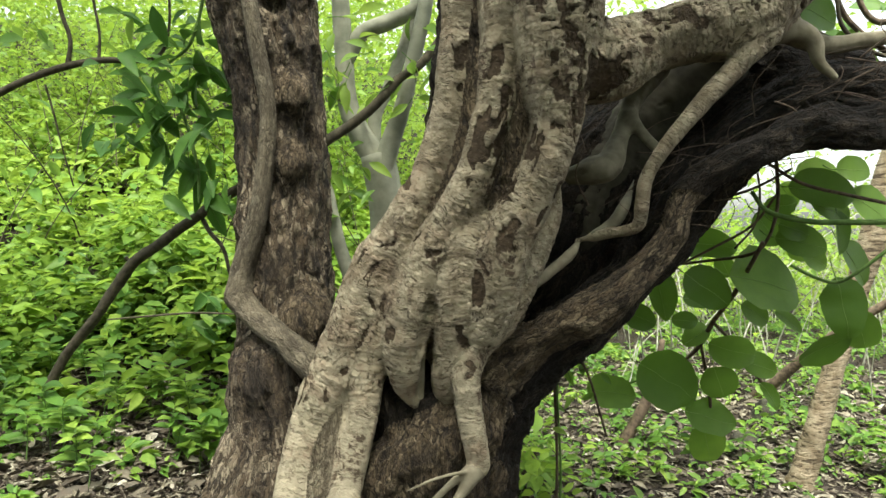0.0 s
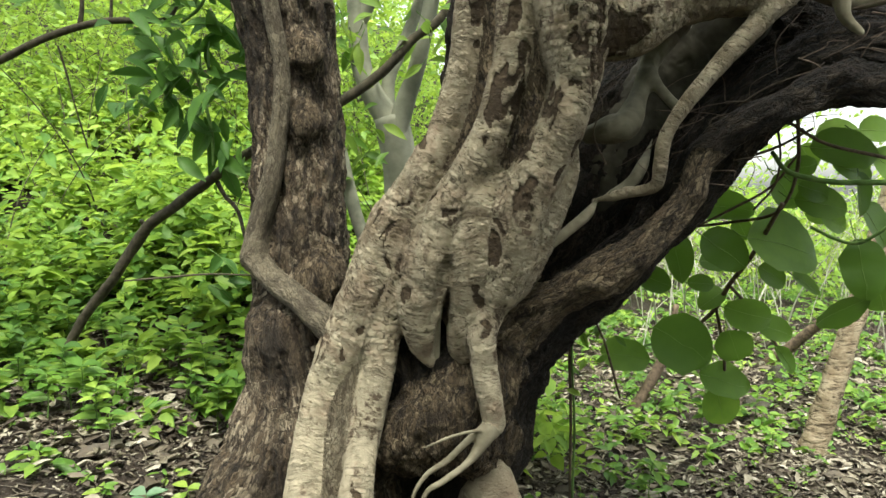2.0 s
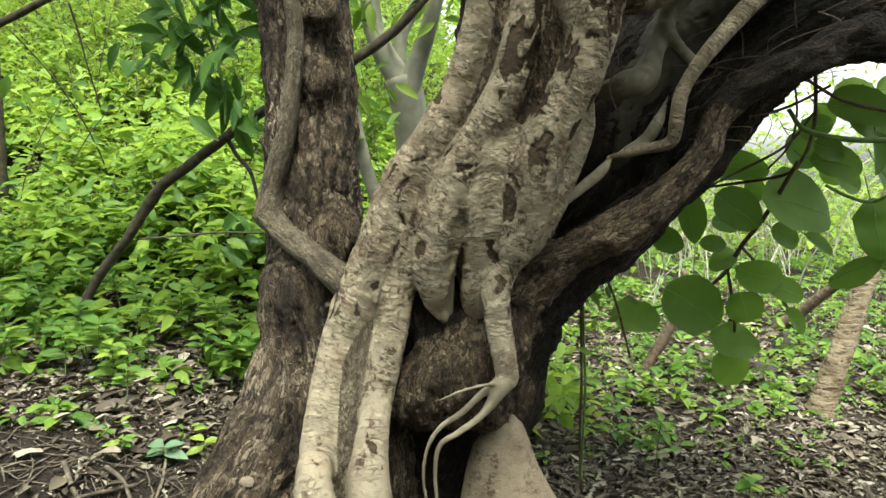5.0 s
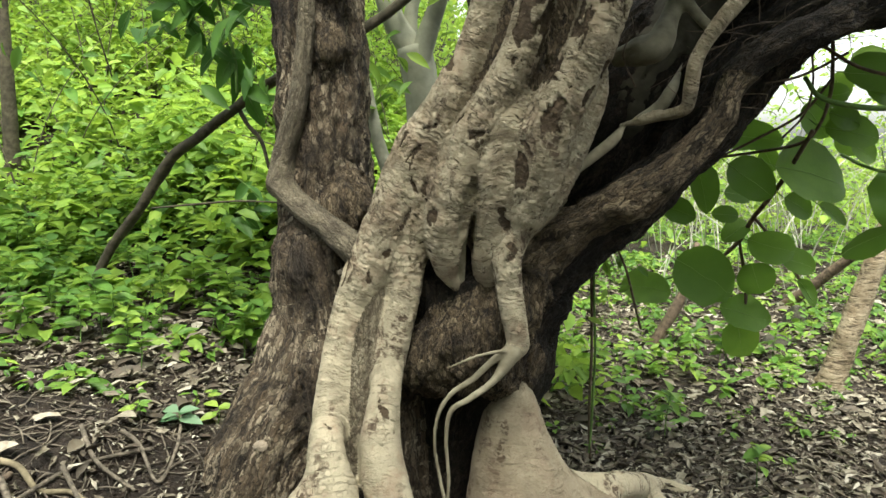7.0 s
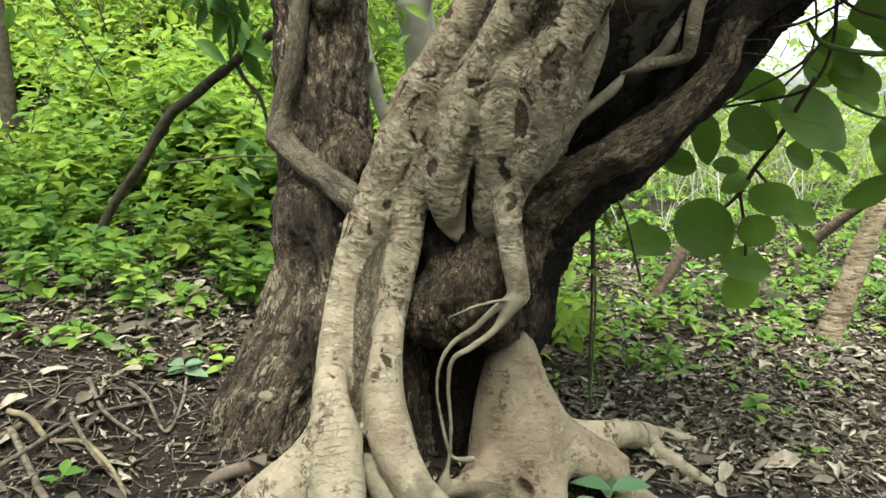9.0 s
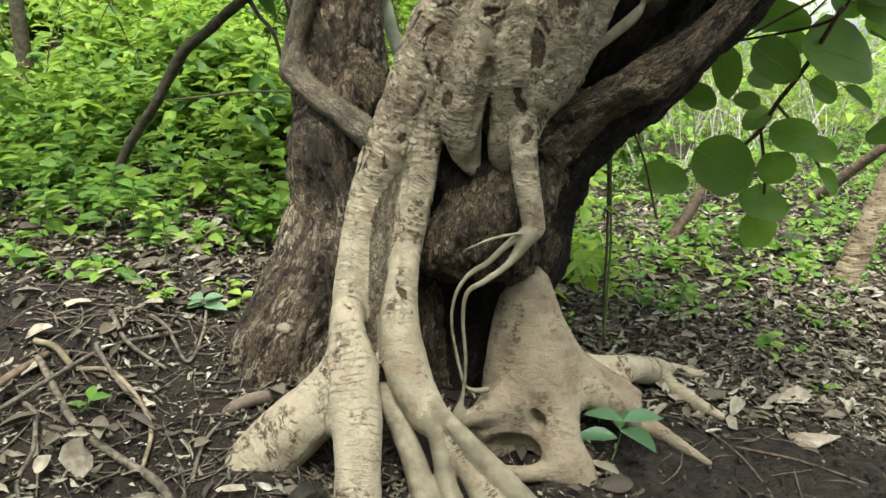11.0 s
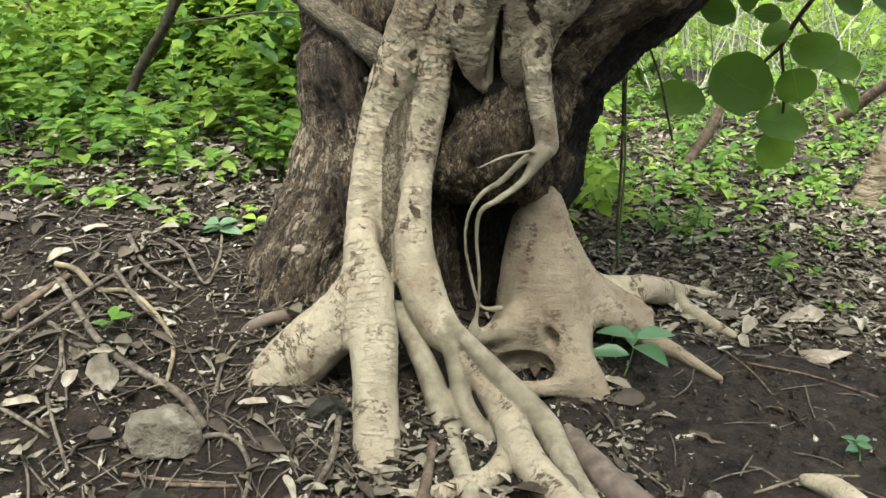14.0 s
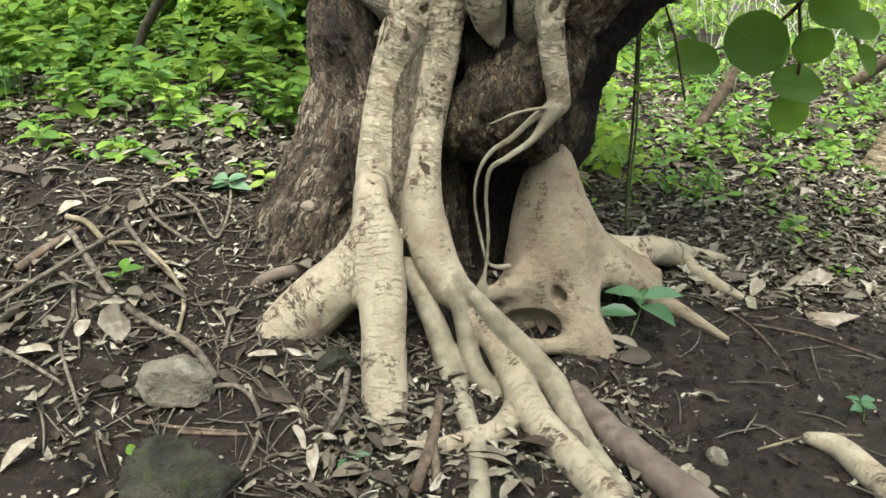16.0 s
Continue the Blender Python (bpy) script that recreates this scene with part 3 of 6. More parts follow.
fig("arm_root", (1.166, 2.350, 2.112, 0.037), (1.284, 2.360, 2.075, 0.030), (1.416, 2.360, 2.088, 0.026), (1.585, 2.360, 2.107, 0.023))
fig("drop_root", (-0.089, 2.170, 1.261, 0.077), (-0.114, 2.175, 1.167, 0.076), (-0.128, 2.180, 1.078, 0.062), (-0.124, 2.185, 1.002, 0.041), (-0.098, 2.195, 0.935, 0.014))
fig("trunk", (0.090, 2.250, 1.258, 0.080), (0.035, 2.270, 1.128, 0.070), (0.000, 2.290, 1.013, 0.048), (-0.016, 2.310, 0.943, 0.026))
fig("trunk", (0.125, 2.300, 1.623, 0.118), (0.066, 2.300, 1.402, 0.122), (0.027, 2.300, 1.254, 0.111), (0.006, 2.310, 1.122, 0.093))
fig("trunk", (0.102, 2.165, 1.503, 0.070), (0.066, 2.150, 1.426, 0.080), (0.047, 2.145, 1.339, 0.083), (0.046, 2.150, 1.252, 0.082), (0.044, 2.170, 1.153, 0.077), (0.029, 2.190, 1.061, 0.071), (0.010, 2.215, 0.984, 0.054), (-0.005, 2.250, 0.926, 0.027))
fig("hanging_root", (0.150, 2.200, 1.245, 0.107), (0.102, 2.160, 1.145, 0.059), (0.066, 2.130, 1.055, 0.047), (0.069, 2.120, 0.944, 0.043), (0.086, 2.110, 0.843, 0.038), (0.098, 2.110, 0.770, 0.036))
fig("thin_root", (0.089, 2.100, 0.755, 0.0280), (0.028, 2.080, 0.735, 0.0122), (-0.049, 2.070, 0.668, 0.0101), (-0.110, 2.060, 0.630, 0.0079), (-0.152, 2.060, 0.563, 0.0065), (-0.166, 2.060, 0.468, 0.0058), (-0.151, 2.060, 0.351, 0.0065), (-0.128, 2.050, 0.260, 0.0065), (-0.098, 2.050, 0.239, 0.0058), (-0.057, 2.050, 0.243, 0.0043))
fig("thin_root", (0.080, 2.090, 0.749, 0.0280), (0.020, 2.070, 0.667, 0.0122), (-0.058, 2.050, 0.614, 0.0101), (-0.114, 2.040, 0.578, 0.0079), (-0.129, 2.040, 0.485, 0.0065), (-0.123, 2.040, 0.349, 0.0065), (-0.135, 2.030, 0.232, 0.0065), (-0.161, 2.020, 0.153, 0.0065))
fig("thin_root", (0.053, 2.070, 0.762, 0.0060), (-0.033, 2.040, 0.753, 0.0054), (-0.123, 2.030, 0.719, 0.0030))
fig("thin_root", (-0.054, 2.200, 1.185, 0.011), (-0.071, 2.200, 1.076, 0.011), (-0.080, 2.210, 0.946, 0.011))
fig("thin_root", (0.435, 2.270, 1.430, 0.009), (0.404, 2.240, 1.395, 0.018), (0.341, 2.220, 1.347, 0.018), (0.284, 2.200, 1.305, 0.014), (0.242, 2.200, 1.264, 0.009))
fig("buttress", (0.128, 2.370, 0.733, 0.025), (0.119, 2.330, 0.653, 0.033), (0.107, 2.300, 0.572, 0.043), (0.096, 2.280, 0.501, 0.059), (0.085, 2.260, 0.386, 0.089), (0.079, 2.230, 0.249, 0.108), (0.073, 2.200, 0.108, 0.111), (0.003, 2.140, 0.050, 0.084), (-0.072, 2.100, 0.024, 0.063))
fig("buttress", (0.083, 2.340, 0.531, 0.028), (0.044, 2.330, 0.441, 0.048), (0.028, 2.310, 0.330, 0.065), (0.027, 2.270, 0.215, 0.082), (0.013, 2.210, 0.119, 0.085), (-0.052, 2.140, 0.088, 0.056))
fig("buttress", (0.116, 2.300, 0.455, 0.063), (0.142, 2.250, 0.262, 0.104), (0.160, 2.170, 0.124, 0.099), (0.179, 2.080, 0.038, 0.082), (0.226, 1.990, -0.030, 0.068), (0.262, 1.930, -0.080, 0.041))
fig("buttress", (0.145, 2.300, 0.285, 0.089), (0.266, 2.270, 0.177, 0.073), (0.363, 2.220, 0.111, 0.052), (0.483, 2.285, -0.005, 0.046), (0.563, 2.229, -0.021, 0.029), (0.624, 2.151, -0.032, 0.020), (0.682, 2.077, -0.042, 0.012))
fig("side_root", (0.212, 2.340, 0.202, 0.071), (0.335, 2.400, 0.154, 0.051), (0.454, 2.420, 0.141, 0.047), (0.627, 2.685, -0.007, 0.047), (0.688, 2.591, -0.023, 0.037), (0.752, 2.490, -0.037, 0.029), (0.827, 2.409, -0.052, 0.015))
fig("side_root", (0.511, 2.440, 0.137, 0.034), (0.701, 2.751, -0.018, 0.034), (0.806, 2.743, -0.033, 0.024), (0.877, 2.742, -0.045, 0.012))
fig("buttress", (0.317, 2.340, 0.157, 0.033), (0.400, 2.330, 0.116, 0.027), (0.482, 2.320, 0.087, 0.017))
fig("buttress", (0.059, 2.140, 0.181, 0.058), (-0.029, 2.080, 0.166, 0.038), (-0.095, 2.050, 0.149, 0.019), (-0.133, 2.030, 0.138, 0.009))
fig("buttress", (0.166, 1.960, 0.002, 0.030), (0.053, 1.930, 0.006, 0.026), (-0.048, 1.950, 0.009, 0.022), (-0.104, 1.970, 0.014, 0.015))
host("left_stem", (-0.682, 2.660, 2.665, 0.221), (-0.669, 2.650, 2.412, 0.194), (-0.639, 2.650, 2.203, 0.173), (-0.612, 2.650, 1.992, 0.157), (-0.596, 2.640, 1.717, 0.161), (-0.590, 2.630, 1.442, 0.165), (-0.588, 2.620, 1.167, 0.169), (-0.600, 2.600, 0.958, 0.169), (-0.614, 2.540, 0.763, 0.165), (-0.640, 2.470, 0.669, 0.163), (-0.684, 2.360, 0.507, 0.165), (-0.756, 2.250, 0.362, 0.171), (-0.790, 2.180, 0.259, 0.169), (-0.812, 2.140, 0.155, 0.162))
host("base", (-0.564, 2.520, 0.943, 0.195), (-0.515, 2.500, 0.703, 0.222), (-0.503, 2.450, 0.457, 0.266), (-0.475, 2.420, 0.216, 0.250), (-0.460, 2.400, -0.042, 0.270))
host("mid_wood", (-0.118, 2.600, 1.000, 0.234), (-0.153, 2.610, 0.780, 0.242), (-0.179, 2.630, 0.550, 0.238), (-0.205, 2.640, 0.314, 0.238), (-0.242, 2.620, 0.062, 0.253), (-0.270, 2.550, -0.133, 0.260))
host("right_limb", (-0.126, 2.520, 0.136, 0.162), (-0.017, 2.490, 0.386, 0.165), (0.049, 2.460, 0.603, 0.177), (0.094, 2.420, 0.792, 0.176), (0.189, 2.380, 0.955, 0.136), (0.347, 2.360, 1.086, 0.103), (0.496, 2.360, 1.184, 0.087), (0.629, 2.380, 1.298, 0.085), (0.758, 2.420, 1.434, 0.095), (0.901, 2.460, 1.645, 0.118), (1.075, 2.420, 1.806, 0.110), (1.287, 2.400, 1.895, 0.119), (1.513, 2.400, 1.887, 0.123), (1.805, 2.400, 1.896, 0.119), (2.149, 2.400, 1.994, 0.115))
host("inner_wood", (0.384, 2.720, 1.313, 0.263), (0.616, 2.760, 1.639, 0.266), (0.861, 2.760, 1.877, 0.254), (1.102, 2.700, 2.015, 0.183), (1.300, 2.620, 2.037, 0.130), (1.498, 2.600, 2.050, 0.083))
host("ridge", (0.940, 2.260, 1.688, 0.029), (0.761, 2.190, 1.562, 0.039), (0.704, 2.180, 1.440, 0.047), (0.569, 2.170, 1.302, 0.054), (0.430, 2.180, 1.207, 0.058), (0.292, 2.210, 1.124, 0.064), (0.169, 2.260, 1.035, 0.084))
host("limb_ridge", (0.688, 2.300, 1.461, 0.052), (0.777, 2.200, 1.599, 0.046), (0.899, 2.170, 1.682, 0.047), (1.039, 2.190, 1.737, 0.056), (1.190, 2.220, 1.774, 0.064), (1.419, 2.250, 1.791, 0.065), (1.664, 2.260, 1.807, 0.062))
host("bulge", (0.090, 2.260, 0.908, 0.100), (0.004, 2.240, 0.812, 0.123), (-0.113, 2.245, 0.734, 0.120), (-0.220, 2.280, 0.675, 0.107), (-0.332, 2.330, 0.625, 0.098))
host("lower_bulge", (0.088, 2.310, 0.667, 0.096), (-0.028, 2.280, 0.657, 0.107), (-0.164, 2.310, 0.641, 0.093))
host("crust", (-0.178, 2.290, 0.922, 0.072), (-0.046, 2.270, 0.920, 0.071), (0.077, 2.290, 1.006, 0.086))
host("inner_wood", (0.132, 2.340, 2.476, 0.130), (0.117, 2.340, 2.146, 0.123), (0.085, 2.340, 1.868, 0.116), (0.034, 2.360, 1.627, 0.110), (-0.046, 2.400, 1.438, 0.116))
host("knot", (-0.521, 2.520, 2.017, 0.044), (-0.514, 2.500, 1.967, 0.058), (-0.525, 2.530, 1.941, 0.040))
host("knot", (-0.547, 2.520, 1.771, 0.044), (-0.528, 2.500, 1.725, 0.056), (-0.541, 2.530, 1.695, 0.041))
host("knot", (-0.496, 2.500, 1.231, 0.061), (-0.483, 2.480, 1.173, 0.084), (-0.482, 2.520, 1.117, 0.061))
grey("strand", (-0.673, 2.460, 2.409, 0.027), (-0.649, 2.450, 2.250, 0.028), (-0.624, 2.450, 2.075, 0.030), (-0.598, 2.450, 1.899, 0.028), (-0.615, 2.450, 1.703, 0.031), (-0.647, 2.450, 1.526, 0.036), (-0.700, 2.470, 1.368, 0.043), (-0.723, 2.470, 1.258, 0.046))
grey("strand", (-0.723, 2.470, 1.258, 0.046), (-0.647, 2.420, 1.184, 0.045), (-0.545, 2.350, 1.125, 0.044), (-0.446, 2.270, 1.062, 0.051), (-0.374, 2.220, 1.017, 0.047))
grey("brown_root", (-0.670, 1.980, 0.243, 0.022), (-0.739, 1.960, 0.262, 0.022), (-0.794, 1.900, 0.278, 0.022), (-0.842, 1.870, 0.265, 0.020), (-0.876, 1.850, 0.234, 0.014))
grey("brown_root", (0.137, 1.722, -0.001, 0.017), (0.173, 1.595, 0.006, 0.035), (0.232, 1.459, 0.008, 0.042), (0.305, 1.344, 0.006, 0.045), (0.377, 1.243, 0.005, 0.045), (0.445, 1.167, -0.002, 0.040))
grey("pale_root", (0.759, 1.557, -0.046, 0.018), (0.814, 1.522, -0.042, 0.033), (0.849, 1.437, -0.044, 0.036), (0.890, 1.323, -0.048, 0.035))


FILLET = {"stem": 0.016, "trunk": 0.02, "drop_root": 0.02, "ridge": 0.025, "limb_ridge": 0.03, "left_stem": 0.06, "buttress": 0.085, "side_root": 0.06, "front_root": 0.035, "thin_root": 0.010, "loop_root": 0.014, "hanging_root": 0.02, "web": 0.05, "knot": 0.06, "strand": 0.03}


def nets(F, lo, res):
    """The zero surface of a field on a grid: one vertex a cell, one quad an edge (surface nets)."""
    ids, pos, flips = [], [], []
    s = F < 0
    n = np.array(F.shape)
    for ax in range(3):
        a = [slice(1, -1)] * 3
        b = [slice(1, -1)] * 3
        a[ax], b[ax] = slice(0, -1), slice(1, None)
        A, B = F[tuple(a)], F[tuple(b)]
        hit = np.argwhere(s[tuple(a)] != s[tuple(b)])
        va, vb = A[tuple(hit.T)], B[tuple(hit.T)]
        start = hit + np.array([0 if q == ax else 1 for q in range(3)])
        p = start.astype(float)
        p[:, ax] += va / (va - vb)
        u, v = (ax + 1) % 3, (ax + 2) % 3
        ring = []
        for du, dv in ((-1, -1), (0, -1), (0, 0), (-1, 0)):
            c = start.copy()
            c[:, u] += du
            c[:, v] += dv
            ring.append((c[:, 0] * n[1] + c[:, 1]) * n[2] + c[:, 2])
        ids.append(np.stack(ring, 1))
        pos.append(p)
        flips.append(va > 0)
    ids, pos, flips = np.vstack(ids), np.vstack(pos), np.concatenate(flips)
    cells, inv = np.unique(ids.ravel(), return_inverse=True)
    inv = inv.ravel()
    count = np.bincount(inv)
    rep = np.repeat(pos, 4, axis=0)
    verts = np.stack([np.bincount(inv, rep[:, c]) / count for c in range(3)], 1)
    quads = inv.reshape(-1, 4)
    quads[flips] = quads[flips][:, ::-1]
    return lo + verts * res, quads


def field(chains, carves, res, k):
    lo = np.min([c[:, :3].min(0) - c[:, 3].max() for _, c in chains], axis=0) - 0.06
    hi = np.max([c[:, :3].max(0) + c[:, 3].max() for _, c in chains], axis=0) + 0.06
    lo, hi = np.maximum(lo, (-1.6, 0.9, -0.4)), np.minimum(hi, (3.0, 3.3, 3.1))
    axes = [np.arange(lo[q], hi[q], res) for q in range(3)]
    F = np.full([len(q) for q in axes], 0.2, dtype=np.float32)

    def window(a, b):
        w = []
        for q in range(3):
            w.append(slice(max(0, int((a[q] - lo[q]) / res)), max(0, min(len(axes[q]), int((b[q] - lo[q]) / res) + 2))))
        return tuple(w)

    def bar(c, margin):
        whole = window(c[:, :3].min(0) - c[:, 3].max() - margin, c[:, :3].max(0) + c[:, 3].max() + margin)
        loc = np.full([max(0, s.stop - s.start) for s in whole], 0.2, dtype=np.float32)
        for p, q in zip(c[:-1], c[1:]):
            r = max(p[3], q[3]) + margin
            w = window(np.minimum(p[:3], q[:3]) - r, np.maximum(p[:3], q[:3]) + r)
            if any(s.stop <= s.start for s in w):
                continue
            g = [axes[m][w[m]] for m in range(3)]
            d = q[:3] - p[:3]
            L = d @ d + 1e-12
            h = ((g[0] - p[0]) * d[0])[:, None, None] + ((g[1] - p[1]) * d[1])[None, :, None] + ((g[2] - p[2]) * d[2])[None, None, :]
            h = np.clip(h / L, 0, 1)
            e2 = (g[0][:, None, None] - p[0] - h * d[0]) ** 2 + (g[1][None, :, None] - p[1] - h * d[1]) ** 2 + (g[2][None, None, :] - p[2] - h * d[2]) ** 2
            dist = np.sqrt(e2) - (p[3] + h * (q[3] - p[3]))
            sub = tuple(slice(w[m].start - whole[m].start, w[m].stop - whole[m].start) for m in range(3))
            loc[sub] = np.minimum(loc[sub], dist)
        return whole, loc

    for name, c in chains:
        w, loc = bar(c, 0.06)
        if loc.size == 0:
            continue
        old = F[w]
        kk = FILLET.get(name, k)
        h = np.clip(0.5 + 0.5 * (loc - old) / kk, 0, 1)
        soft = loc * (1 - h) + old * h - kk * h * (1 - h)
        F[w] = np.where((loc < 0.08) & (old < 0.08), soft, np.minimum(old, loc))
    for c in carves:
        w, loc = bar(c, 0.05)
        F[w] = np.maximum(F[w], -loc)
    return F, lo


def normals_of(v, f):
    n = np.cross(v[f[:, 2]] - v[f[:, 0]], v[f[:, 3]] - v[f[:, 1]])
    out = np.zeros_like(v)
    for q in range(4):
        for c in range(3):
            out[:, c] += np.bincount(f[:, q], n[:, c], len(v))
    return unit(out)


def nearest(chains, v):
    """For each vertex the chain it belongs to and its place on it: two offsets from the axis and the way along."""
    best = np.full(len(v), 9.0)
    which = np.zeros(len(v), dtype=int)
    flow = np.zeros((len(v), 3))
    thick = np.full(len(v), 0.1)
    for ci, (name, c) in enumerate(chains):
        t, n1, n2 = framed(c[:, :3])
        s = np.concatenate([[0], np.cumsum(np.linalg.norm(np.diff(c[:, :3], axis=0), axis=1))])
        m = c[:, 3].max() + 0.06
        idx = np.where(np.all((v > c[:, :3].min(0) - m) & (v < c[:, :3].max(0) + m), axis=1))[0]
        if len(idx) == 0:
            continue
        p = v[idx]
        for q in range(len(c) - 1):
            d = c[q + 1, :3] - c[q, :3]
            h = np.clip(((p - c[q, :3]) @ d) / (d @ d + 1e-12), 0, 1)
            off = p - c[q, :3] - h[:, None] * d
            gap = np.linalg.norm(off, axis=1) - (c[q, 3] + h * (c[q + 1, 3] - c[q, 3]))
            ok = gap < best[idx]
            at = idx[ok]
            best[at], which[at] = gap[ok], ci
            thick[at] = c[q, 3] + h[ok] * (c[q + 1, 3] - c[q, 3])
            flow[at, 0], flow[at, 1] = off[ok] @ n1[q] + ci * 0.37, off[ok] @ n2[q] + ci * 0.73
            flow[at, 2] = s[q] + h[ok] * (s[q + 1] - s[q]) + ci * 1.9
            if name in ("bulge", "lower_bulge", "crust", "knot", "scaly_bark", "buttress", "web", "drop_root", "trunk"):
                flow[at] = v[at]
    return which, flow, thick


def sculpt(chains, carves, res, k, relief, mat, thing, labels, own={}):
    """Grows the chains together, roughens the skin, and cuts it into one part a chain along the joins."""
    F, lo = field(chains, carves, res, k)
    v, f = nets(F, lo, res)
    which, flow, thick = nearest(chains, v)
    n = normals_of(v, f)
    lift, peel = relief(v, flow)
    peel = peel * smoothstep(0.038, 0.05, thick)
    v = v + n * (lift * np.clip(thick / 0.065, 0.15, 1))[:, None]
    n = normals_of(v, f)
    owner = which[f[:, 0]]
    for ci, (name, _) in enumerate(chains):
        mine = f[owner == ci]
        if len(mine) < 12:
            continue
        used, inv = np.unique(mine.ravel(), return_inverse=True)
        me = mesh_from(name, v[used], inv.reshape(-1, 4), [own.get(name, mat)])
        me.attributes.new("peel", "FLOAT", "POINT").data.foreach_set("value", peel[used].astype(np.float32))
        at = me.attributes.new("flow", "FLOAT_VECTOR", "POINT")
        at.data.foreach_set("vector", flow[used].astype(np.float32).ravel())
        me.normals_split_custom_set_from_vertices(n[used].tolist())
        part(name, me, thing, labels.get(name, ""))


def fig_relief(v, flow):
    """Wrinkles, lumps and long furrows; where the bark has flaked off the skin lies deeper."""
    bent = flow + np.stack([flow[:, 0] * 0, flow[:, 0] * 0, 0.05 * fnoise(v * 8, 2, 25)], -1)
    rings = fnoise(bent * (17, 17, 85), 3, 21) - 0.5
    lumps = fnoise(v * 9, 3, 22) - 0.5
    small = fnoise(v * 28, 3, 26) - 0.5
    furrow = fnoise(flow * (30, 30, 6), 3, 24) - 0.5
    high = smoothstep(0.8, 1.45, v[:, 2])
    peel = fnoise(flow * (17, 17, 8) + 3.1 * vnoise(v * 6, 27)[:, None], 4, 23)
    peel = smoothstep(0.705, 0.74, peel + 0.055 * high)
    ragged = 1.1 * (fnoise(v * 45, 3, 28) - 0.5) + 0.7 * (fnoise(flow * (25, 25, 70), 2, 29) - 0.5)
    for streak in PEELED:
        for p, q in zip(streak[:-1], streak[1:]):
            d = q[:3] - p[:3]
            h = np.clip(((v - p[:3]) @ d) / (d @ d), 0, 1)
            gap = np.linalg.norm((v - p[:3] - h[:, None] * d) * (1.0, 0.35, 1.0), axis=1) / (p[3] + h * (q[3] - p[3]))
            peel = np.maximum(peel, smoothstep(1.3, 0.7, gap + 1.7 * min(1.0, streak[:, 3].max() / 0.018) ** 2 * ragged))
    low = smoothstep(0.1, 0.8, v[:, 2])
    lift = (0.005 + 0.001 * high) * rings * low + (0.012 + 0.002 * high) * lumps + (0.004 + 0.004 * high) * small + (0.005 + 0.008 * high) * furrow
    return lift - (0.001 + 0.005 * high) * smoothstep(0.4, 0.8, peel), peel


def host_relief(v, flow):
    plates = fnoise(flow * (36, 36, 12), 4, 31)
    lumps = fnoise(v * 6, 3, 32) - 0.5
    chips = fnoise(flow * (75, 75, 34), 2, 34) - 0.5
    ridges = 1 - np.abs(2 * fnoise(flow * (18, 18, 5), 3, 33) - 1)
    return 0.04 * (plates - 0.5) + 0.05 * lumps + 0.03 * (ridges - 0.7) + 0.012 * chips, plates


def grey_relief(v, flow):
    lift = 0.012 * (fnoise(flow * (30, 30, 12), 3, 41) - 0.5) + 0.008 * (fnoise(v * 20, 2, 42) - 0.5)
    return lift, lift * 0


fig_tree = tagged(empty("fig_tree", (-0.2, 2.1, 0.1)), "strangler fig with pale ringed bark wrapped round an older trunk", "tree")
host_tree = tagged(empty("host_tree", (-0.1, 2.4, 0.2)), "old forked tree with dark brown fissured bark gripped by a fig", "tree")
PEELED = []


def peeled(*pts):
    """A streak where the bark has come off, from points on its line."""
    PEELED.append(resample(pts, 4))


peeled((0.280, 1.955, 1.916, 0.007), (0.249, 1.955, 1.907, 0.009), (0.234, 1.955, 1.878, 0.009), (0.256, 1.955, 1.848, 0.009), (0.284, 1.955, 1.857, 0.009), (0.283, 1.955, 1.882, 0.007), (0.261, 1.955, 1.884, 0.007))
peeled((0.353, 1.960, 2.044, 0.017), (0.366, 1.960, 2.005, 0.022), (0.402, 1.960, 1.986, 0.017))
peeled((0.320, 1.955, 1.966, 0.014), (0.312, 1.955, 1.943, 0.012))
peeled((0.324, 1.965, 1.914, 0.013), (0.339, 1.965, 1.867, 0.019), (0.366, 1.965, 1.898, 0.011))
peeled((0.434, 2.030, 1.987, 0.011), (0.427, 2.030, 1.894, 0.013), (0.403, 2.030, 1.806, 0.011))
peeled((0.230, 2.030, 1.768, 0.020), (0.252, 2.030, 1.706, 0.023))
peeled((0.204, 2.060, 1.658, 0.020), (0.183, 2.060, 1.584, 0.023))
peeled((0.142, 2.050, 1.628, 0.013), (0.148, 2.050, 1.584, 0.015))
peeled((0.206, 2.050, 1.496, 0.016), (0.188, 2.050, 1.427, 0.017))
peeled((0.347, 2.060, 1.606, 0.013), (0.335, 2.060, 1.515, 0.013))
peeled((0.298, 2.050, 1.762, 0.010), (0.286, 2.050, 1.718, 0.013))
peeled((0.106, 2.070, 1.391, 0.010), (0.129, 2.070, 1.354, 0.012))
peeled((0.548, 2.100, 2.058, 0.020), (0.607, 2.100, 2.021, 0.023))
peeled((0.482, 2.100, 1.907, 0.013), (0.509, 2.100, 1.970, 0.015))
peeled((0.758, 2.100, 2.134, 0.010), (0.783, 2.100, 2.127, 0.008))
peeled((-0.002, 2.120, 1.533, 0.010), (-0.012, 2.120, 1.505, 0.010))
peeled((-0.343, 2.120, 0.939, 0.012), (-0.364, 2.120, 0.875, 0.018), (-0.379, 2.120, 0.805, 0.011))
peeled((-0.411, 2.000, 0.656, 0.007), (-0.399, 2.000, 0.583, 0.009))
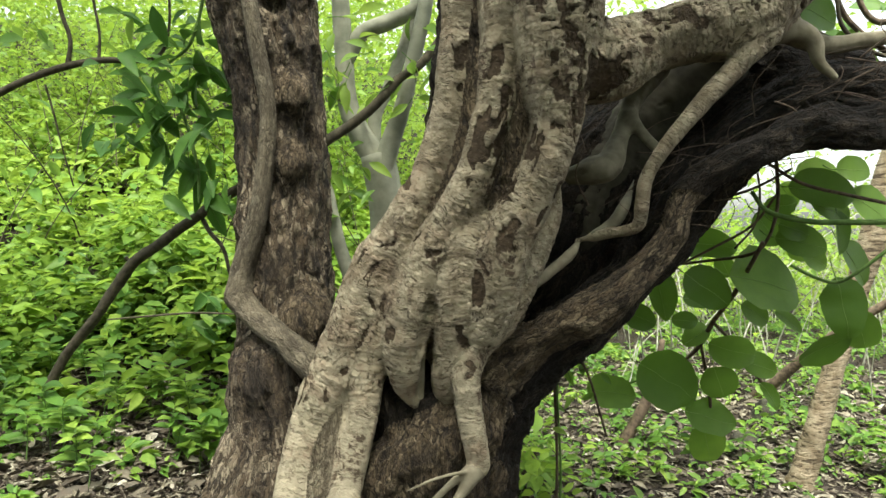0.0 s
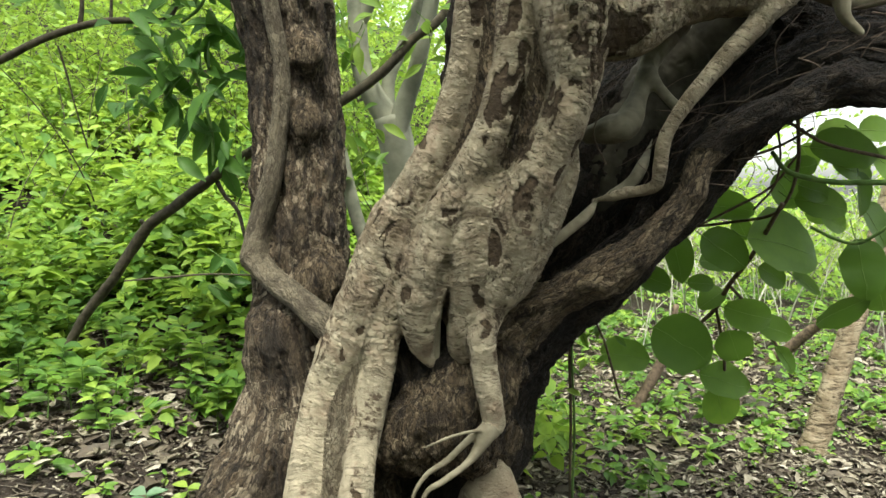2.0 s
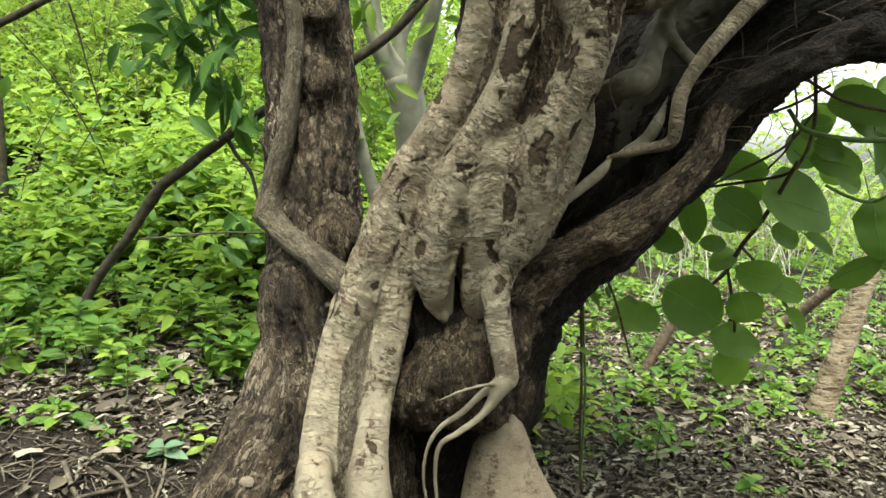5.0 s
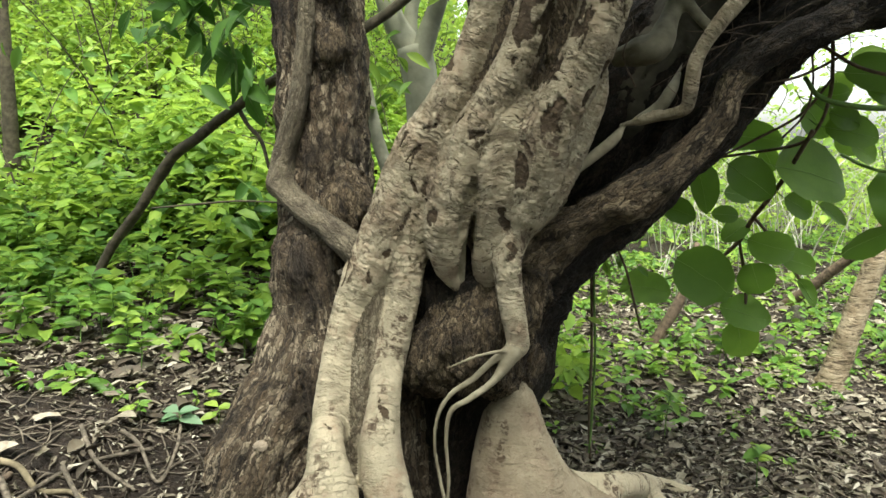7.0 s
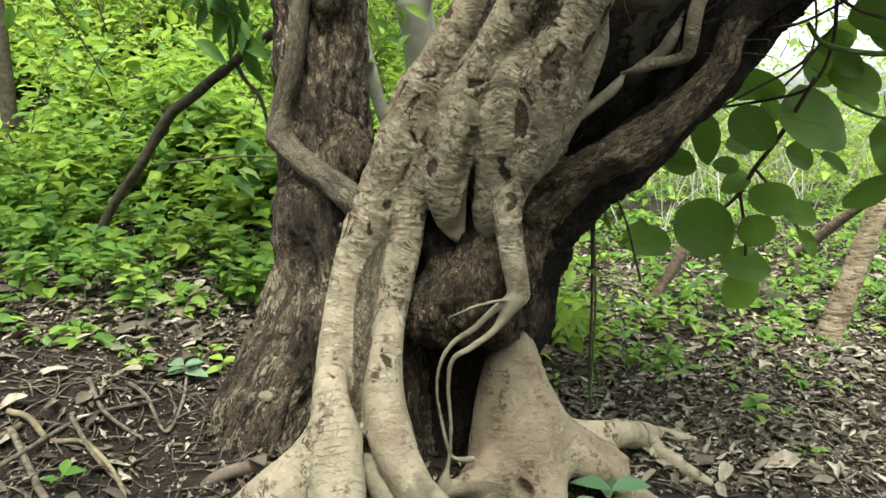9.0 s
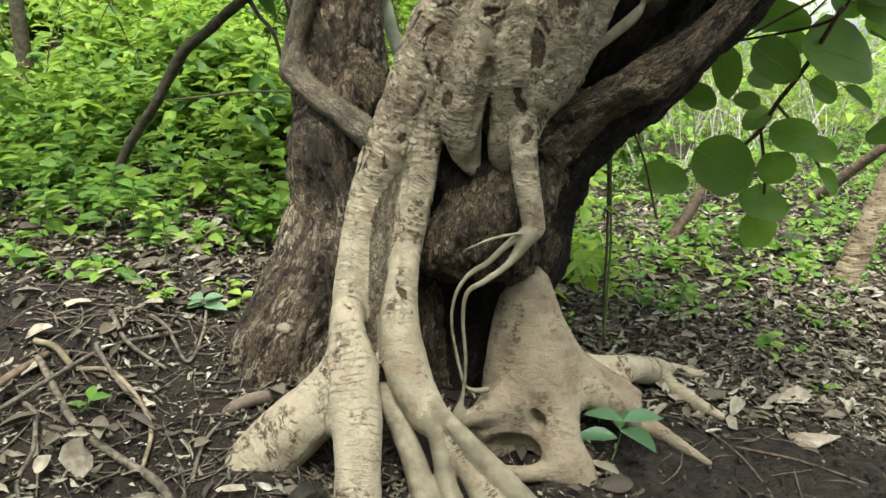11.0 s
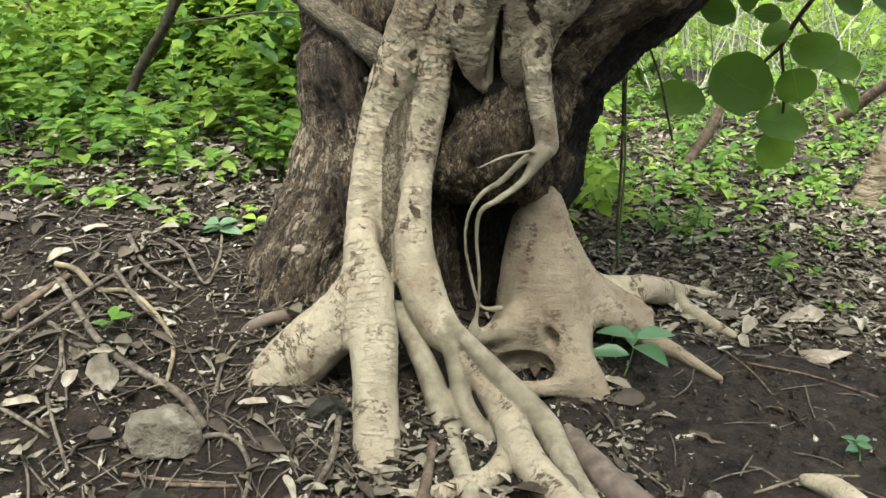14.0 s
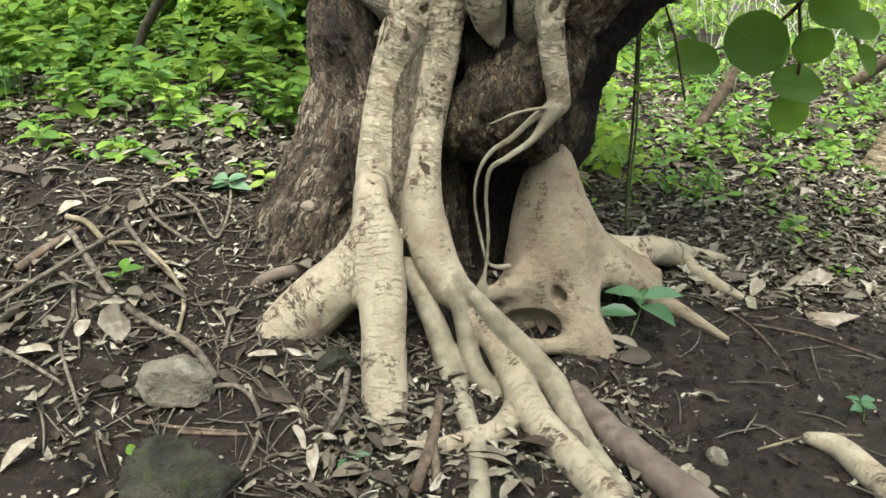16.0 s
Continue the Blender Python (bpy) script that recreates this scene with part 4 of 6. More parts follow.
peeled((-0.518, 1.840, 0.414, 0.012), (-0.526, 1.840, 0.371, 0.014))
peeled((-0.433, 1.840, 0.441, 0.012), (-0.432, 1.840, 0.367, 0.014))
peeled((-0.303, 1.870, 0.409, 0.010), (-0.301, 1.870, 0.343, 0.009))
peeled((-0.391, 1.600, 0.270, 0.012), (-0.395, 1.600, 0.180, 0.011))
HOST_CARVES = [resample([(-0.587, 2.520, 2.327, 0.040), (-0.581, 2.500, 2.291, 0.044), (-0.582, 2.500, 2.271, 0.032)], 4)]
FIG_CARVES = [resample([(-0.035, 2.100, 1.276, 0.014), (-0.042, 2.100, 1.228, 0.025), (-0.058, 2.110, 1.156, 0.024), (-0.073, 2.120, 1.071, 0.019), (-0.081, 2.130, 0.981, 0.014)], 4),
              resample([(-0.035, 2.160, 1.267, 0.014), (-0.040, 2.160, 1.220, 0.026), (-0.057, 2.170, 1.145, 0.026), (-0.072, 2.180, 1.062, 0.021), (-0.080, 2.180, 0.971, 0.016)], 4),
              resample([(0.103, 2.060, 0.145, 0.017), (0.114, 2.060, 0.120, 0.025), (0.118, 2.060, 0.098, 0.015)], 4),
              resample([(-0.076, 2.060, 0.033, 0.027), (-0.009, 2.050, 0.031, 0.050), (0.058, 2.040, 0.024, 0.050), (0.115, 2.030, 0.013, 0.027)], 4),
              resample([(-0.680, 1.620, 0.212, 0.026), (-0.714, 1.600, 0.186, 0.029), (-0.744, 1.580, 0.157, 0.026)], 4)]

# Hollow wood and limb take the colour with shade in it; lit ridge stays tan.
sculpt(HOST_CHAINS, HOST_CARVES, 0.009, 0.08, host_relief, HOST, host_tree, {"left_stem": "upright stem with flaking brown bark", "right_limb": "dark leaning limb"}, {"ridge": HOST_TAN, "limb_ridge": HOST_DARK_SHADED, "bulge": HOST_TAN, "lower_bulge": HOST_TAN, "crust": HOST_DARK_SHADED, "knot": HOST_TAN, "right_limb": HOST_DARK_SHADED, "inner_wood": HOST_DARK_SHADED, "mid_wood": HOST_DARK_SHADED})
# inner_wall and inner_root carry the shade of the cavity in their colour.
sculpt(FIG_CHAINS, FIG_CARVES, 0.0057, 0.028, fig_relief, FIG, fig_tree, {"buttress": "smooth buttress root stained with brown earth", "hanging_root": "pale aerial root", "scaly_bark": "scaly dark brown bark between the stems"}, {"scaly_bark": HOST_TAN, "buttress": FIG_MUDDY, "web": WEB_BARK, "inner_wall": INNER_WALL_SHADED, "inner_root": INNER_ROOT_SHADED, "arm_root": AERIAL, "thin_root": AERIAL})
sculpt(GREY_CHAINS, [], 0.006, 0.02, grey_relief, GREY, fig_tree, {"strand": "grey-brown root strand clinging to the trunk", "brown_root": "smooth brown root on the soil"}, {"brown_root": ROOT_BROWN, "pale_root": FIG})


# ---- trees behind and branches ----
def bough(thing, name, mat, *pts, sides=9, rough=0.12, label=""):
    v, f = tube(pts, sides, 6, rough, len(thing.name) + len(pts))
    return part(name, mesh_from(name, v, f, [mat]), thing, label)


def leaf_set(name, shape, at, along, up, length, width, mat):
    v, f = blades(shape, at, along, up, length, width)
    return mesh_from(name, v, f, [mat])


pale_tree = tagged(empty("pale_tree", (-0.229, 3.300, 0.424)), "slender forked tree with smooth pale grey bark", "tree")
bough(pale_tree, "trunk", SMOOTH_GREY, (-0.207, 3.300, 0.152, 0.118), (-0.216, 3.300, 0.695, 0.107), (-0.233, 3.300, 1.178, 0.096), (-0.249, 3.300, 1.418, 0.088), (-0.271, 3.300, 1.657, 0.082), (-0.299, 3.300, 1.829, 0.085))
bough(pale_tree, "limb", SMOOTH_GREY, (-0.270, 3.300, 1.684, 0.064), (-0.315, 3.300, 1.816, 0.063), (-0.384, 3.300, 1.936, 0.053), (-0.434, 3.300, 2.081, 0.047), (-0.447, 3.300, 2.317, 0.045), (-0.457, 3.300, 2.551, 0.042), (-0.465, 3.300, 2.913, 0.037))
bough(pale_tree, "limb", SMOOTH_GREY, (-0.289, 3.280, 1.709, 0.058), (-0.237, 3.260, 1.876, 0.047), (-0.174, 3.220, 2.037, 0.039), (-0.109, 3.200, 2.286, 0.036), (-0.049, 3.200, 2.538, 0.033), (0.003, 3.200, 2.862, 0.030))
bough(pale_tree, "limb", SMOOTH_GREY, (-0.323, 3.330, 1.846, 0.037), (-0.308, 3.350, 2.021, 0.032), (-0.240, 3.380, 2.172, 0.030), (-0.150, 3.400, 2.417, 0.027), (-0.083, 3.400, 2.683, 0.024))
bough(pale_tree, "limb", SMOOTH_GREY, (-0.438, 3.300, 2.264, 0.037), (-0.361, 3.300, 2.394, 0.037), (-0.228, 3.300, 2.448, 0.039), (-0.101, 3.300, 2.514, 0.034), (0.038, 3.300, 2.672, 0.029))
thin_sapling = tagged(empty("sapling", (-0.302, 3.000, 0.721)), "thin grey sapling stem leaning behind the fig", "sapling")
bough(thin_sapling, "stem", SMOOTH_GREY, (-0.576, 3.000, 1.936, 0.019), (-0.532, 3.000, 1.792, 0.024), (-0.487, 3.000, 1.647, 0.026), (-0.444, 3.000, 1.430, 0.029), (-0.394, 3.000, 1.259, 0.031), (-0.350, 3.000, 1.088, 0.034), (-0.294, 3.000, 0.721, 0.037), (-0.248, 3.000, 0.375, 0.037))
leaning_branch = tagged(empty("leaning_branch", (-2.019, 3.420, 0.591)), "long bare brown branch leaning behind the trunk", "branch")
bough(leaning_branch, "branch", GREY_TWIG, (-1.989, 3.360, 0.596, 0.020), (-1.930, 3.340, 0.701, 0.020), (-1.869, 3.330, 0.803, 0.022), (-1.787, 3.320, 0.929, 0.023), (-1.703, 3.310, 1.029, 0.024), (-1.620, 3.300, 1.122, 0.025), (-1.532, 3.280, 1.235, 0.025), (-1.425, 3.250, 1.354, 0.026), (-1.258, 3.180, 1.454, 0.024), (-1.091, 3.100, 1.550, 0.024), (-0.927, 3.020, 1.639, 0.023), (-0.721, 2.980, 1.734, 0.023), (-0.513, 2.970, 1.841, 0.023), (-0.382, 2.980, 1.925, 0.021), (-0.266, 2.990, 2.020, 0.022), (-0.177, 3.000, 2.120, 0.020), (-0.080, 3.020, 2.189, 0.019), (0.031, 3.050, 2.344, 0.017), (0.134, 3.100, 2.575, 0.015), sides=10, rough=0.3)
bough(leaning_branch, "side_twig", GREY_TWIG, (-1.066, 3.100, 1.562, 0.011), (-1.019, 3.080, 1.482, 0.010), (-0.955, 3.050, 1.413, 0.009), (-0.911, 3.000, 1.293, 0.007))
bough(leaning_branch, "side_twig", GREY_TWIG, (-1.447, 3.300, 1.344, 0.013), (-1.474, 3.290, 1.355, 0.011), (-1.485, 3.280, 1.374, 0.008))
arched_branch = tagged(empty("arched_branch", (-1.875, 2.900, 2.041)), "thin arched grey-brown branch with a drooping leafy spray", "branch")
bough(arched_branch, "branch", GREY_TWIG, (-2.102, 2.920, 1.963, 0.0179), (-1.875, 2.900, 2.041, 0.0160), (-1.675, 2.880, 2.121, 0.0147), (-1.512, 2.880, 2.171, 0.0147), (-1.383, 2.900, 2.196, 0.0134), (-1.234, 2.930, 2.198, 0.0102), (-1.159, 2.950, 2.232, 0.0077), (-1.120, 2.950, 2.359, 0.0058), (-1.122, 2.950, 2.591, 0.0058))
bough(arched_branch, "side_twig", GREY_TWIG, (-1.512, 2.880, 2.173, 0.0115), (-1.499, 2.880, 2.278, 0.0090), (-1.532, 2.880, 2.392, 0.0090), (-1.566, 2.880, 2.573, 0.0090))
bough(arched_branch, "side_twig", GREY_TWIG, (-1.395, 2.900, 2.194, 0.0077), (-1.389, 2.900, 2.304, 0.0058), (-1.409, 2.900, 2.441, 0.0058), (-1.438, 2.900, 2.624, 0.0045))
bough(arched_branch, "side_twig", GREEN_STEM, (-1.199, 2.930, 2.197, 0.009), (-1.109, 2.900, 2.093, 0.009), (-1.037, 2.880, 1.927, 0.007), (-0.990, 2.860, 1.741, 0.007), (-0.989, 2.860, 1.604, 0.005))
bough(arched_branch, "side_twig", GREEN_STEM, (-1.118, 2.930, 2.191, 0.007), (-1.023, 2.900, 2.252, 0.007), (-0.973, 2.900, 2.388, 0.007), (-0.944, 2.900, 2.570, 0.007))
bough(arched_branch, "side_twig", GREY_TWIG, (-1.607, 2.880, 2.097, 0.0045), (-1.588, 2.900, 1.986, 0.0045), (-1.569, 2.920, 1.849, 0.0032), (-1.543, 2.950, 1.687, 0.0032))
straight_twig = tagged(empty("twig", (-1.278, 2.700, 1.157)), "thin straight green-brown twig among the undergrowth", "twig")
bough(straight_twig, "stem", GREY_TWIG, (-1.310, 2.720, 1.153, 0.003), (-1.139, 2.680, 1.168, 0.004), (-0.951, 2.640, 1.183, 0.004), (-0.769, 2.600, 1.181, 0.003))
tan_tree = tagged(empty("leaning_tree", (2.014, 3.942, -0.007)), "leaning young tree with rough tan bark", "tree")
bough(tan_tree, "trunk", FLAKY_TAN, (1.980, 3.942, -0.116, 0.098), (2.027, 3.942, 0.037, 0.078), (2.083, 3.942, 0.255, 0.068), (2.148, 3.942, 0.485, 0.061), (2.216, 3.942, 0.711, 0.057), (2.301, 3.942, 0.995, 0.056), (2.442, 3.942, 1.485, 0.080), (2.596, 3.942, 2.069, 0.072), (2.756, 3.942, 2.760, 0.064), sides=12, rough=0.25)
vine = tagged(empty("hanging_vine", (0.439, 2.750, 0.119)), "thin green hanging vines below the leaning limb", "vine")
bough(vine, "stem", BROWN_BARK, (0.385, 2.600, 1.205, 0.005), (0.421, 2.700, 0.912, 0.006), (0.437, 2.750, 0.578, 0.006), (0.432, 2.750, 0.291, 0.006), (0.440, 2.750, 0.094, 0.006))
bough(vine, "stem", GREEN_STEM, (0.435, 2.600, 1.205, 0.004), (0.433, 2.700, 0.889, 0.004), (0.446, 2.720, 0.564, 0.005), (0.443, 2.740, 0.343, 0.005), (0.435, 2.750, 0.119, 0.005))
bough(vine, "stem", BROWN_BARK, (0.511, 2.700, 1.000, 0.004), (0.580, 2.800, 0.870, 0.005), (0.641, 2.900, 0.706, 0.005), (0.679, 2.950, 0.594, 0.005))
dead_snag = tagged(empty("dead_snag", (1.088, 4.310, 0.104)), "dark broken dead branch stuck in the slope", "branch")
bough(dead_snag, "branch", BROWN_BARK, (1.054, 4.310, 0.049, 0.029), (1.138, 4.310, 0.195, 0.036), (1.238, 4.310, 0.376, 0.032), (1.301, 4.310, 0.555, 0.025), (1.345, 4.310, 0.767, 0.017))
fallen_limb = tagged(empty("fallen_limb", (2.321, 5.200, 0.118)), "long fallen grey limb lying across the far slope", "branch")
bough(fallen_limb, "branch", BROWN_BARK, (2.193, 5.600, -0.070, 0.041), (2.404, 5.300, 0.182, 0.043), (2.620, 5.100, 0.476, 0.037), (2.837, 4.900, 0.745, 0.031), (3.178, 4.700, 1.026, 0.030))
left_sapling = tagged(empty("sapling", (-3.092, 4.600, 0.935)), "dark thin mossy sapling on the slope", "sapling")
bough(left_sapling, "stem", GREY_TWIG, (-3.078, 4.600, 0.703, 0.061), (-3.098, 4.600, 1.049, 0.057), (-3.090, 4.600, 1.425, 0.049), (-3.075, 4.600, 1.827, 0.044), (-3.062, 4.600, 2.324, 0.040), (-3.040, 4.600, 3.006, 0.036))
bough(left_sapling, "side_stem", GREY_TWIG, (-3.036, 4.550, 0.939, 0.030), (-3.072, 4.500, 1.205, 0.030), (-3.197, 4.500, 1.427, 0.026))
upper_tangle = tagged(empty("bare_branch", (1.770, 2.700, 2.195)), "tangle of bare dark twigs above the leaning limb", "branch")
bough(upper_tangle, "branch", GREY_TWIG, (1.912, 2.600, 2.207, 0.019), (1.737, 2.650, 2.178, 0.019), (1.608, 2.680, 2.161, 0.017), (1.490, 2.700, 2.179, 0.013), (1.383, 2.700, 2.245, 0.009))
bough(upper_tangle, "branch", BROWN_BARK, (1.857, 2.700, 2.087, 0.015), (1.702, 2.700, 2.133, 0.013), (1.598, 2.700, 2.209, 0.011), (1.533, 2.700, 2.285, 0.011), (1.490, 2.700, 2.413, 0.009))
bough(upper_tangle, "branch", BROWN_BARK, (1.846, 2.750, 2.294, 0.013), (1.715, 2.750, 2.253, 0.013), (1.649, 2.750, 2.298, 0.011), (1.605, 2.750, 2.406, 0.011))
bough(upper_tangle, "branch", GREY_TWIG, (1.788, 2.600, 2.127, 0.010), (1.664, 2.600, 2.088, 0.008), (1.560, 2.600, 2.121, 0.008), (1.476, 2.600, 2.204, 0.008), (1.456, 2.600, 2.317, 0.006))


# ---- leaves of the sapling that hangs beside the upright stem ----
def hanging_leaves(thing, name, centre, spread, count, length, width, mat, seed, down=0.9):
    """Leaves of their own round a twig, drooping."""
    g = np.random.default_rng(seed)
    at = np.array(centre) + g.normal(0, 1, (count, 3)) * np.array(spread)
    out = unit(np.stack([g.normal(0, 1, count), g.normal(0, 0.7, count), -down + g.normal(0, 0.5, count)], -1))
    up = unit(np.stack([g.normal(0, 0.5, count), g.normal(-0.8, 0.4, count), np.full(count, 0.7)], -1))
    ln = length * g.uniform(0.65, 1.2, count)
    for q in range(count):
        s = slice(q, q + 1)
        part(name, leaf_set(name, OVATE, at[s], out[s], up[s], ln[s], ln[s] * width, mat), thing)
        twig = np.vstack([np.append(at[q] - out[q] * 0.05 + g.normal(0, 0.01, 3), 0.0022), np.append(at[q], 0.0018), np.append(at[q] + out[q] * ln[q] * 0.7, 0.0012)])
        if q % 3 == 0:
            v, f = tube(twig, 5, 3)
            part("leaf_stalk", mesh_from("leaf_stalk", v, f, [GREEN_STEM]), thing)


hanging_leaves(arched_branch, "leaf", (-1.087, 2.900, 2.046), (0.13, 0.07, 0.17), 100, 0.165, 0.36, DARK_LEAF, 151, 0.5)
hanging_leaves(arched_branch, "leaf", (-0.912, 2.900, 1.673), (0.05, 0.04, 0.09), 7, 0.13, 0.4, DARK_LEAF, 152)
hanging_leaves(arched_branch, "leaf", (-1.145, 2.950, 2.313), (0.14, 0.06, 0.06), 14, 0.12, 0.34, HERB, 153, 0.3)
hanging_leaves(arched_branch, "leaf", (-1.680, 2.900, 2.309), (0.06, 0.06, 0.06), 5, 0.10, 0.5, HERB, 154, 0.3)
hanging_leaves(pale_tree, "leaf", (-0.193, 3.100, 2.251), (0.16, 0.10, 0.14), 40, 0.13, 0.36, HERB, 155, 0.5)
hanging_leaves(pale_tree, "leaf", (-0.485, 3.200, 2.065), (0.10, 0.10, 0.14), 16, 0.12, 0.36, HERB, 156, 0.6)
hanging_leaves(thin_sapling, "leaf", (-0.403, 3.100, 1.675), (0.06, 0.06, 0.12), 14, 0.11, 0.34, HERB, 157, 0.5)
hanging_leaves(left_sapling, "leaf", (-2.748, 4.400, 1.873), (0.3, 0.2, 0.3), 30, 0.14, 0.4, HERB, 158, 0.4)
hanging_leaves(straight_twig, "leaf", (-0.887, 2.750, 1.203), (0.05, 0.04, 0.05), 9, 0.12, 0.42, DARK_LEAF, 159, 0.5)
hanging_leaves(vine, "leaf", (0.501, 2.750, 0.925), (0.06, 0.05, 0.16), 14, 0.07, 0.4, HERB, 160, 0.6)
hanging_leaves(upper_tangle, "leaf", (1.693, 2.900, 2.250), (0.14, 0.10, 0.07), 16, 0.15, 0.5, HERB, 191, 0.2)
hanging_leaves(tan_tree, "leaf", (2.649, 4.600, 2.691), (0.4, 0.3, 0.3), 40, 0.15, 0.45, HERB, 192, 0.3)


# ---- the branch with large round leaves ----
def round_leaf(x, y, z, length, width, turn, tip):
    """One broad leaf that hangs about upright, turned on its stalk."""
    g = np.random.default_rng(int(abs(x * 1000 + z * 777 + y * 99)))
    a, b = radians(turn), radians(tip)
    along = np.array([[math.sin(a), math.sin(b) * 0.5, -math.cos(a)]])
    up = np.array([[g.normal(0, 0.25), -1.0, 0.25 + g.normal(0, 0.3)]])
    start = np.array([[x, y, z]]) - unit(along) * length * 0.5
    length, width = length * 1.1, width * 1.16
    v, f = blades(ROUND, start, along, up, np.array([length]), np.array([width]))
    v = v + (fnoise(v * 16, 2, int(abs(z) * 90)) - 0.5)[:, None] * np.array([0.02, 0.07, 0.02]) * (length / 0.2)
    leaf = part("leaf", mesh_from("leaf", v, f, [ROUND_LEAF]), round_branch)
    way = v[[0] + list(range(2, len(v) - 1, 3)) + [len(v) - 1]] + np.array([0, -0.0015, 0])
    thin = np.linspace(0.0014, 0.0005, len(way))[:, None]
    rv, rf = tube(np.hstack([way, thin]), 5, 2)
    part("midrib", mesh_from("midrib", rv, rf, [LEAF_RIB]), leaf, "pale green midrib")
    back = start[0] - unit(along)[0] * 0.05 + np.array([0, 0.012, 0.02])
    sv, sf = tube([(*back, 0.0022), (*(start[0] * 0.5 + back * 0.5 + np.array([0, 0, -0.006])), 0.002), (*start[0], 0.0022)], 5, 4)
    part("leaf_stalk", mesh_from("leaf_stalk", sv, sf, [GREEN_STEM]), leaf, "thin green stalk")


round_branch = tagged(empty("round_leaved_branch", (1.511, 2.300, 1.484)), "hanging branch with large round matt green leaves", "branch")
bough(round_branch, "stem", GREEN_STEM, (1.078, 2.450, 1.595, 0.008), (1.123, 2.420, 1.524, 0.009), (1.238, 2.380, 1.489, 0.010), (1.349, 2.340, 1.483, 0.010), (1.452, 2.300, 1.483, 0.011), (1.622, 2.200, 1.494, 0.012), (1.885, 2.100, 1.581, 0.013), sides=7)
bough(round_branch, "twig", BROWN_BARK, (1.146, 2.420, 1.756, 0.007), (1.168, 2.450, 1.632, 0.007), (1.176, 2.470, 1.534, 0.007), (1.151, 2.480, 1.435, 0.006), (1.121, 2.550, 1.373, 0.006), (1.032, 2.750, 1.339, 0.006), (0.908, 2.850, 1.318, 0.005), sides=7)
bough(round_branch, "twig", BROWN_BARK, (1.131, 2.480, 1.416, 0.008), (1.142, 2.750, 1.209, 0.009), (1.134, 2.950, 1.069, 0.010), (1.118, 3.050, 0.956, 0.010), (1.061, 3.100, 0.873, 0.008), sides=7)
bough(round_branch, "twig", BROWN_BARK, (1.134, 2.950, 1.069, 0.007), (1.221, 3.000, 0.988, 0.007), (1.353, 3.080, 0.847, 0.007), (1.412, 3.100, 0.766, 0.008), sides=7)
bough(round_branch, "twig", BROWN_BARK, (1.118, 3.050, 0.956, 0.007), (1.173, 3.100, 0.745, 0.008), (1.188, 3.120, 0.561, 0.005), sides=7)
bough(round_branch, "twig", GREEN_STEM, (1.215, 2.450, 1.336, 0.006), (1.279, 2.420, 1.297, 0.006), (1.323, 2.360, 1.282, 0.006), (1.364, 2.300, 1.323, 0.006), (1.479, 2.250, 1.434, 0.007), sides=7)
bough(round_branch, "twig", BROWN_BARK, (1.123, 2.420, 1.689, 0.006), (1.219, 2.380, 1.617, 0.006), (1.349, 2.340, 1.575, 0.006), (1.452, 2.300, 1.544, 0.006), sides=7)
bough(round_branch, "twig", GREEN_STEM, (1.061, 3.100, 0.873, 0.006), (0.921, 3.140, 0.804, 0.005), (0.824, 3.160, 0.762, 0.005), sides=7)
bough(round_branch, "twig", BROWN_BARK, (0.798, 2.500, 1.491, 0.004), (0.931, 2.480, 1.559, 0.005), (1.078, 2.450, 1.604, 0.005), (1.201, 2.420, 1.669, 0.005), sides=7)
bough(round_branch, "twig", BROWN_BARK, (0.871, 2.600, 1.333, 0.004), (0.978, 2.550, 1.396, 0.005), (1.100, 2.500, 1.476, 0.005), (1.171, 2.460, 1.584, 0.005), sides=7)
bough(round_branch, "twig", BROWN_BARK, (1.060, 2.550, 1.394, 0.004), (1.110, 2.500, 1.476, 0.004), (1.112, 2.460, 1.575, 0.004), (1.093, 2.440, 1.672, 0.004), sides=7)
round_leaf(1.528, 2.850, 1.646, 0.224, 0.164, 75, 12)
round_leaf(1.704, 2.800, 1.544, 0.192, 0.132, 60, 12)
round_leaf(1.607, 2.750, 1.687, 0.140, 0.092, 90, 12)
round_leaf(1.452, 2.950, 1.599, 0.120, 0.088, 40, 12)
round_leaf(1.485, 2.900, 1.375, 0.140, 0.100, 65, 12)
round_leaf(1.194, 2.620, 1.270, 0.280, 0.224, 80, 17)
round_leaf(1.078, 2.900, 1.404, 0.232, 0.120, 85, -24)
round_leaf(0.853, 2.750, 1.221, 0.184, 0.116, 15, -18)
round_leaf(0.980, 2.620, 1.249, 0.184, 0.132, 55, -15)
round_leaf(0.789, 2.850, 1.114, 0.132, 0.108, 75, -18)
round_leaf(1.061, 2.950, 1.167, 0.120, 0.076, 80, 16)
round_leaf(0.978, 2.850, 1.092, 0.116, 0.064, 85, 20)
round_leaf(1.220, 2.750, 1.135, 0.124, 0.092, 60, 4)
round_leaf(1.303, 2.650, 1.112, 0.116, 0.060, 55, -26)
round_leaf(0.954, 3.020, 0.812, 0.256, 0.208, 60, -23)
round_leaf(1.083, 3.000, 1.008, 0.116, 0.088, -60, -10)
round_leaf(1.221, 2.980, 0.943, 0.196, 0.124, 75, -4)
round_leaf(1.200, 3.060, 0.793, 0.152, 0.140, 20, 6)
round_leaf(1.349, 3.000, 0.870, 0.152, 0.092, 70, -2)
round_leaf(0.728, 3.100, 0.743, 0.204, 0.138, 85, -14)
round_leaf(1.165, 3.080, 0.627, 0.210, 0.141, 80, -20)
round_leaf(1.180, 3.150, 0.496, 0.186, 0.144, 15, 10)
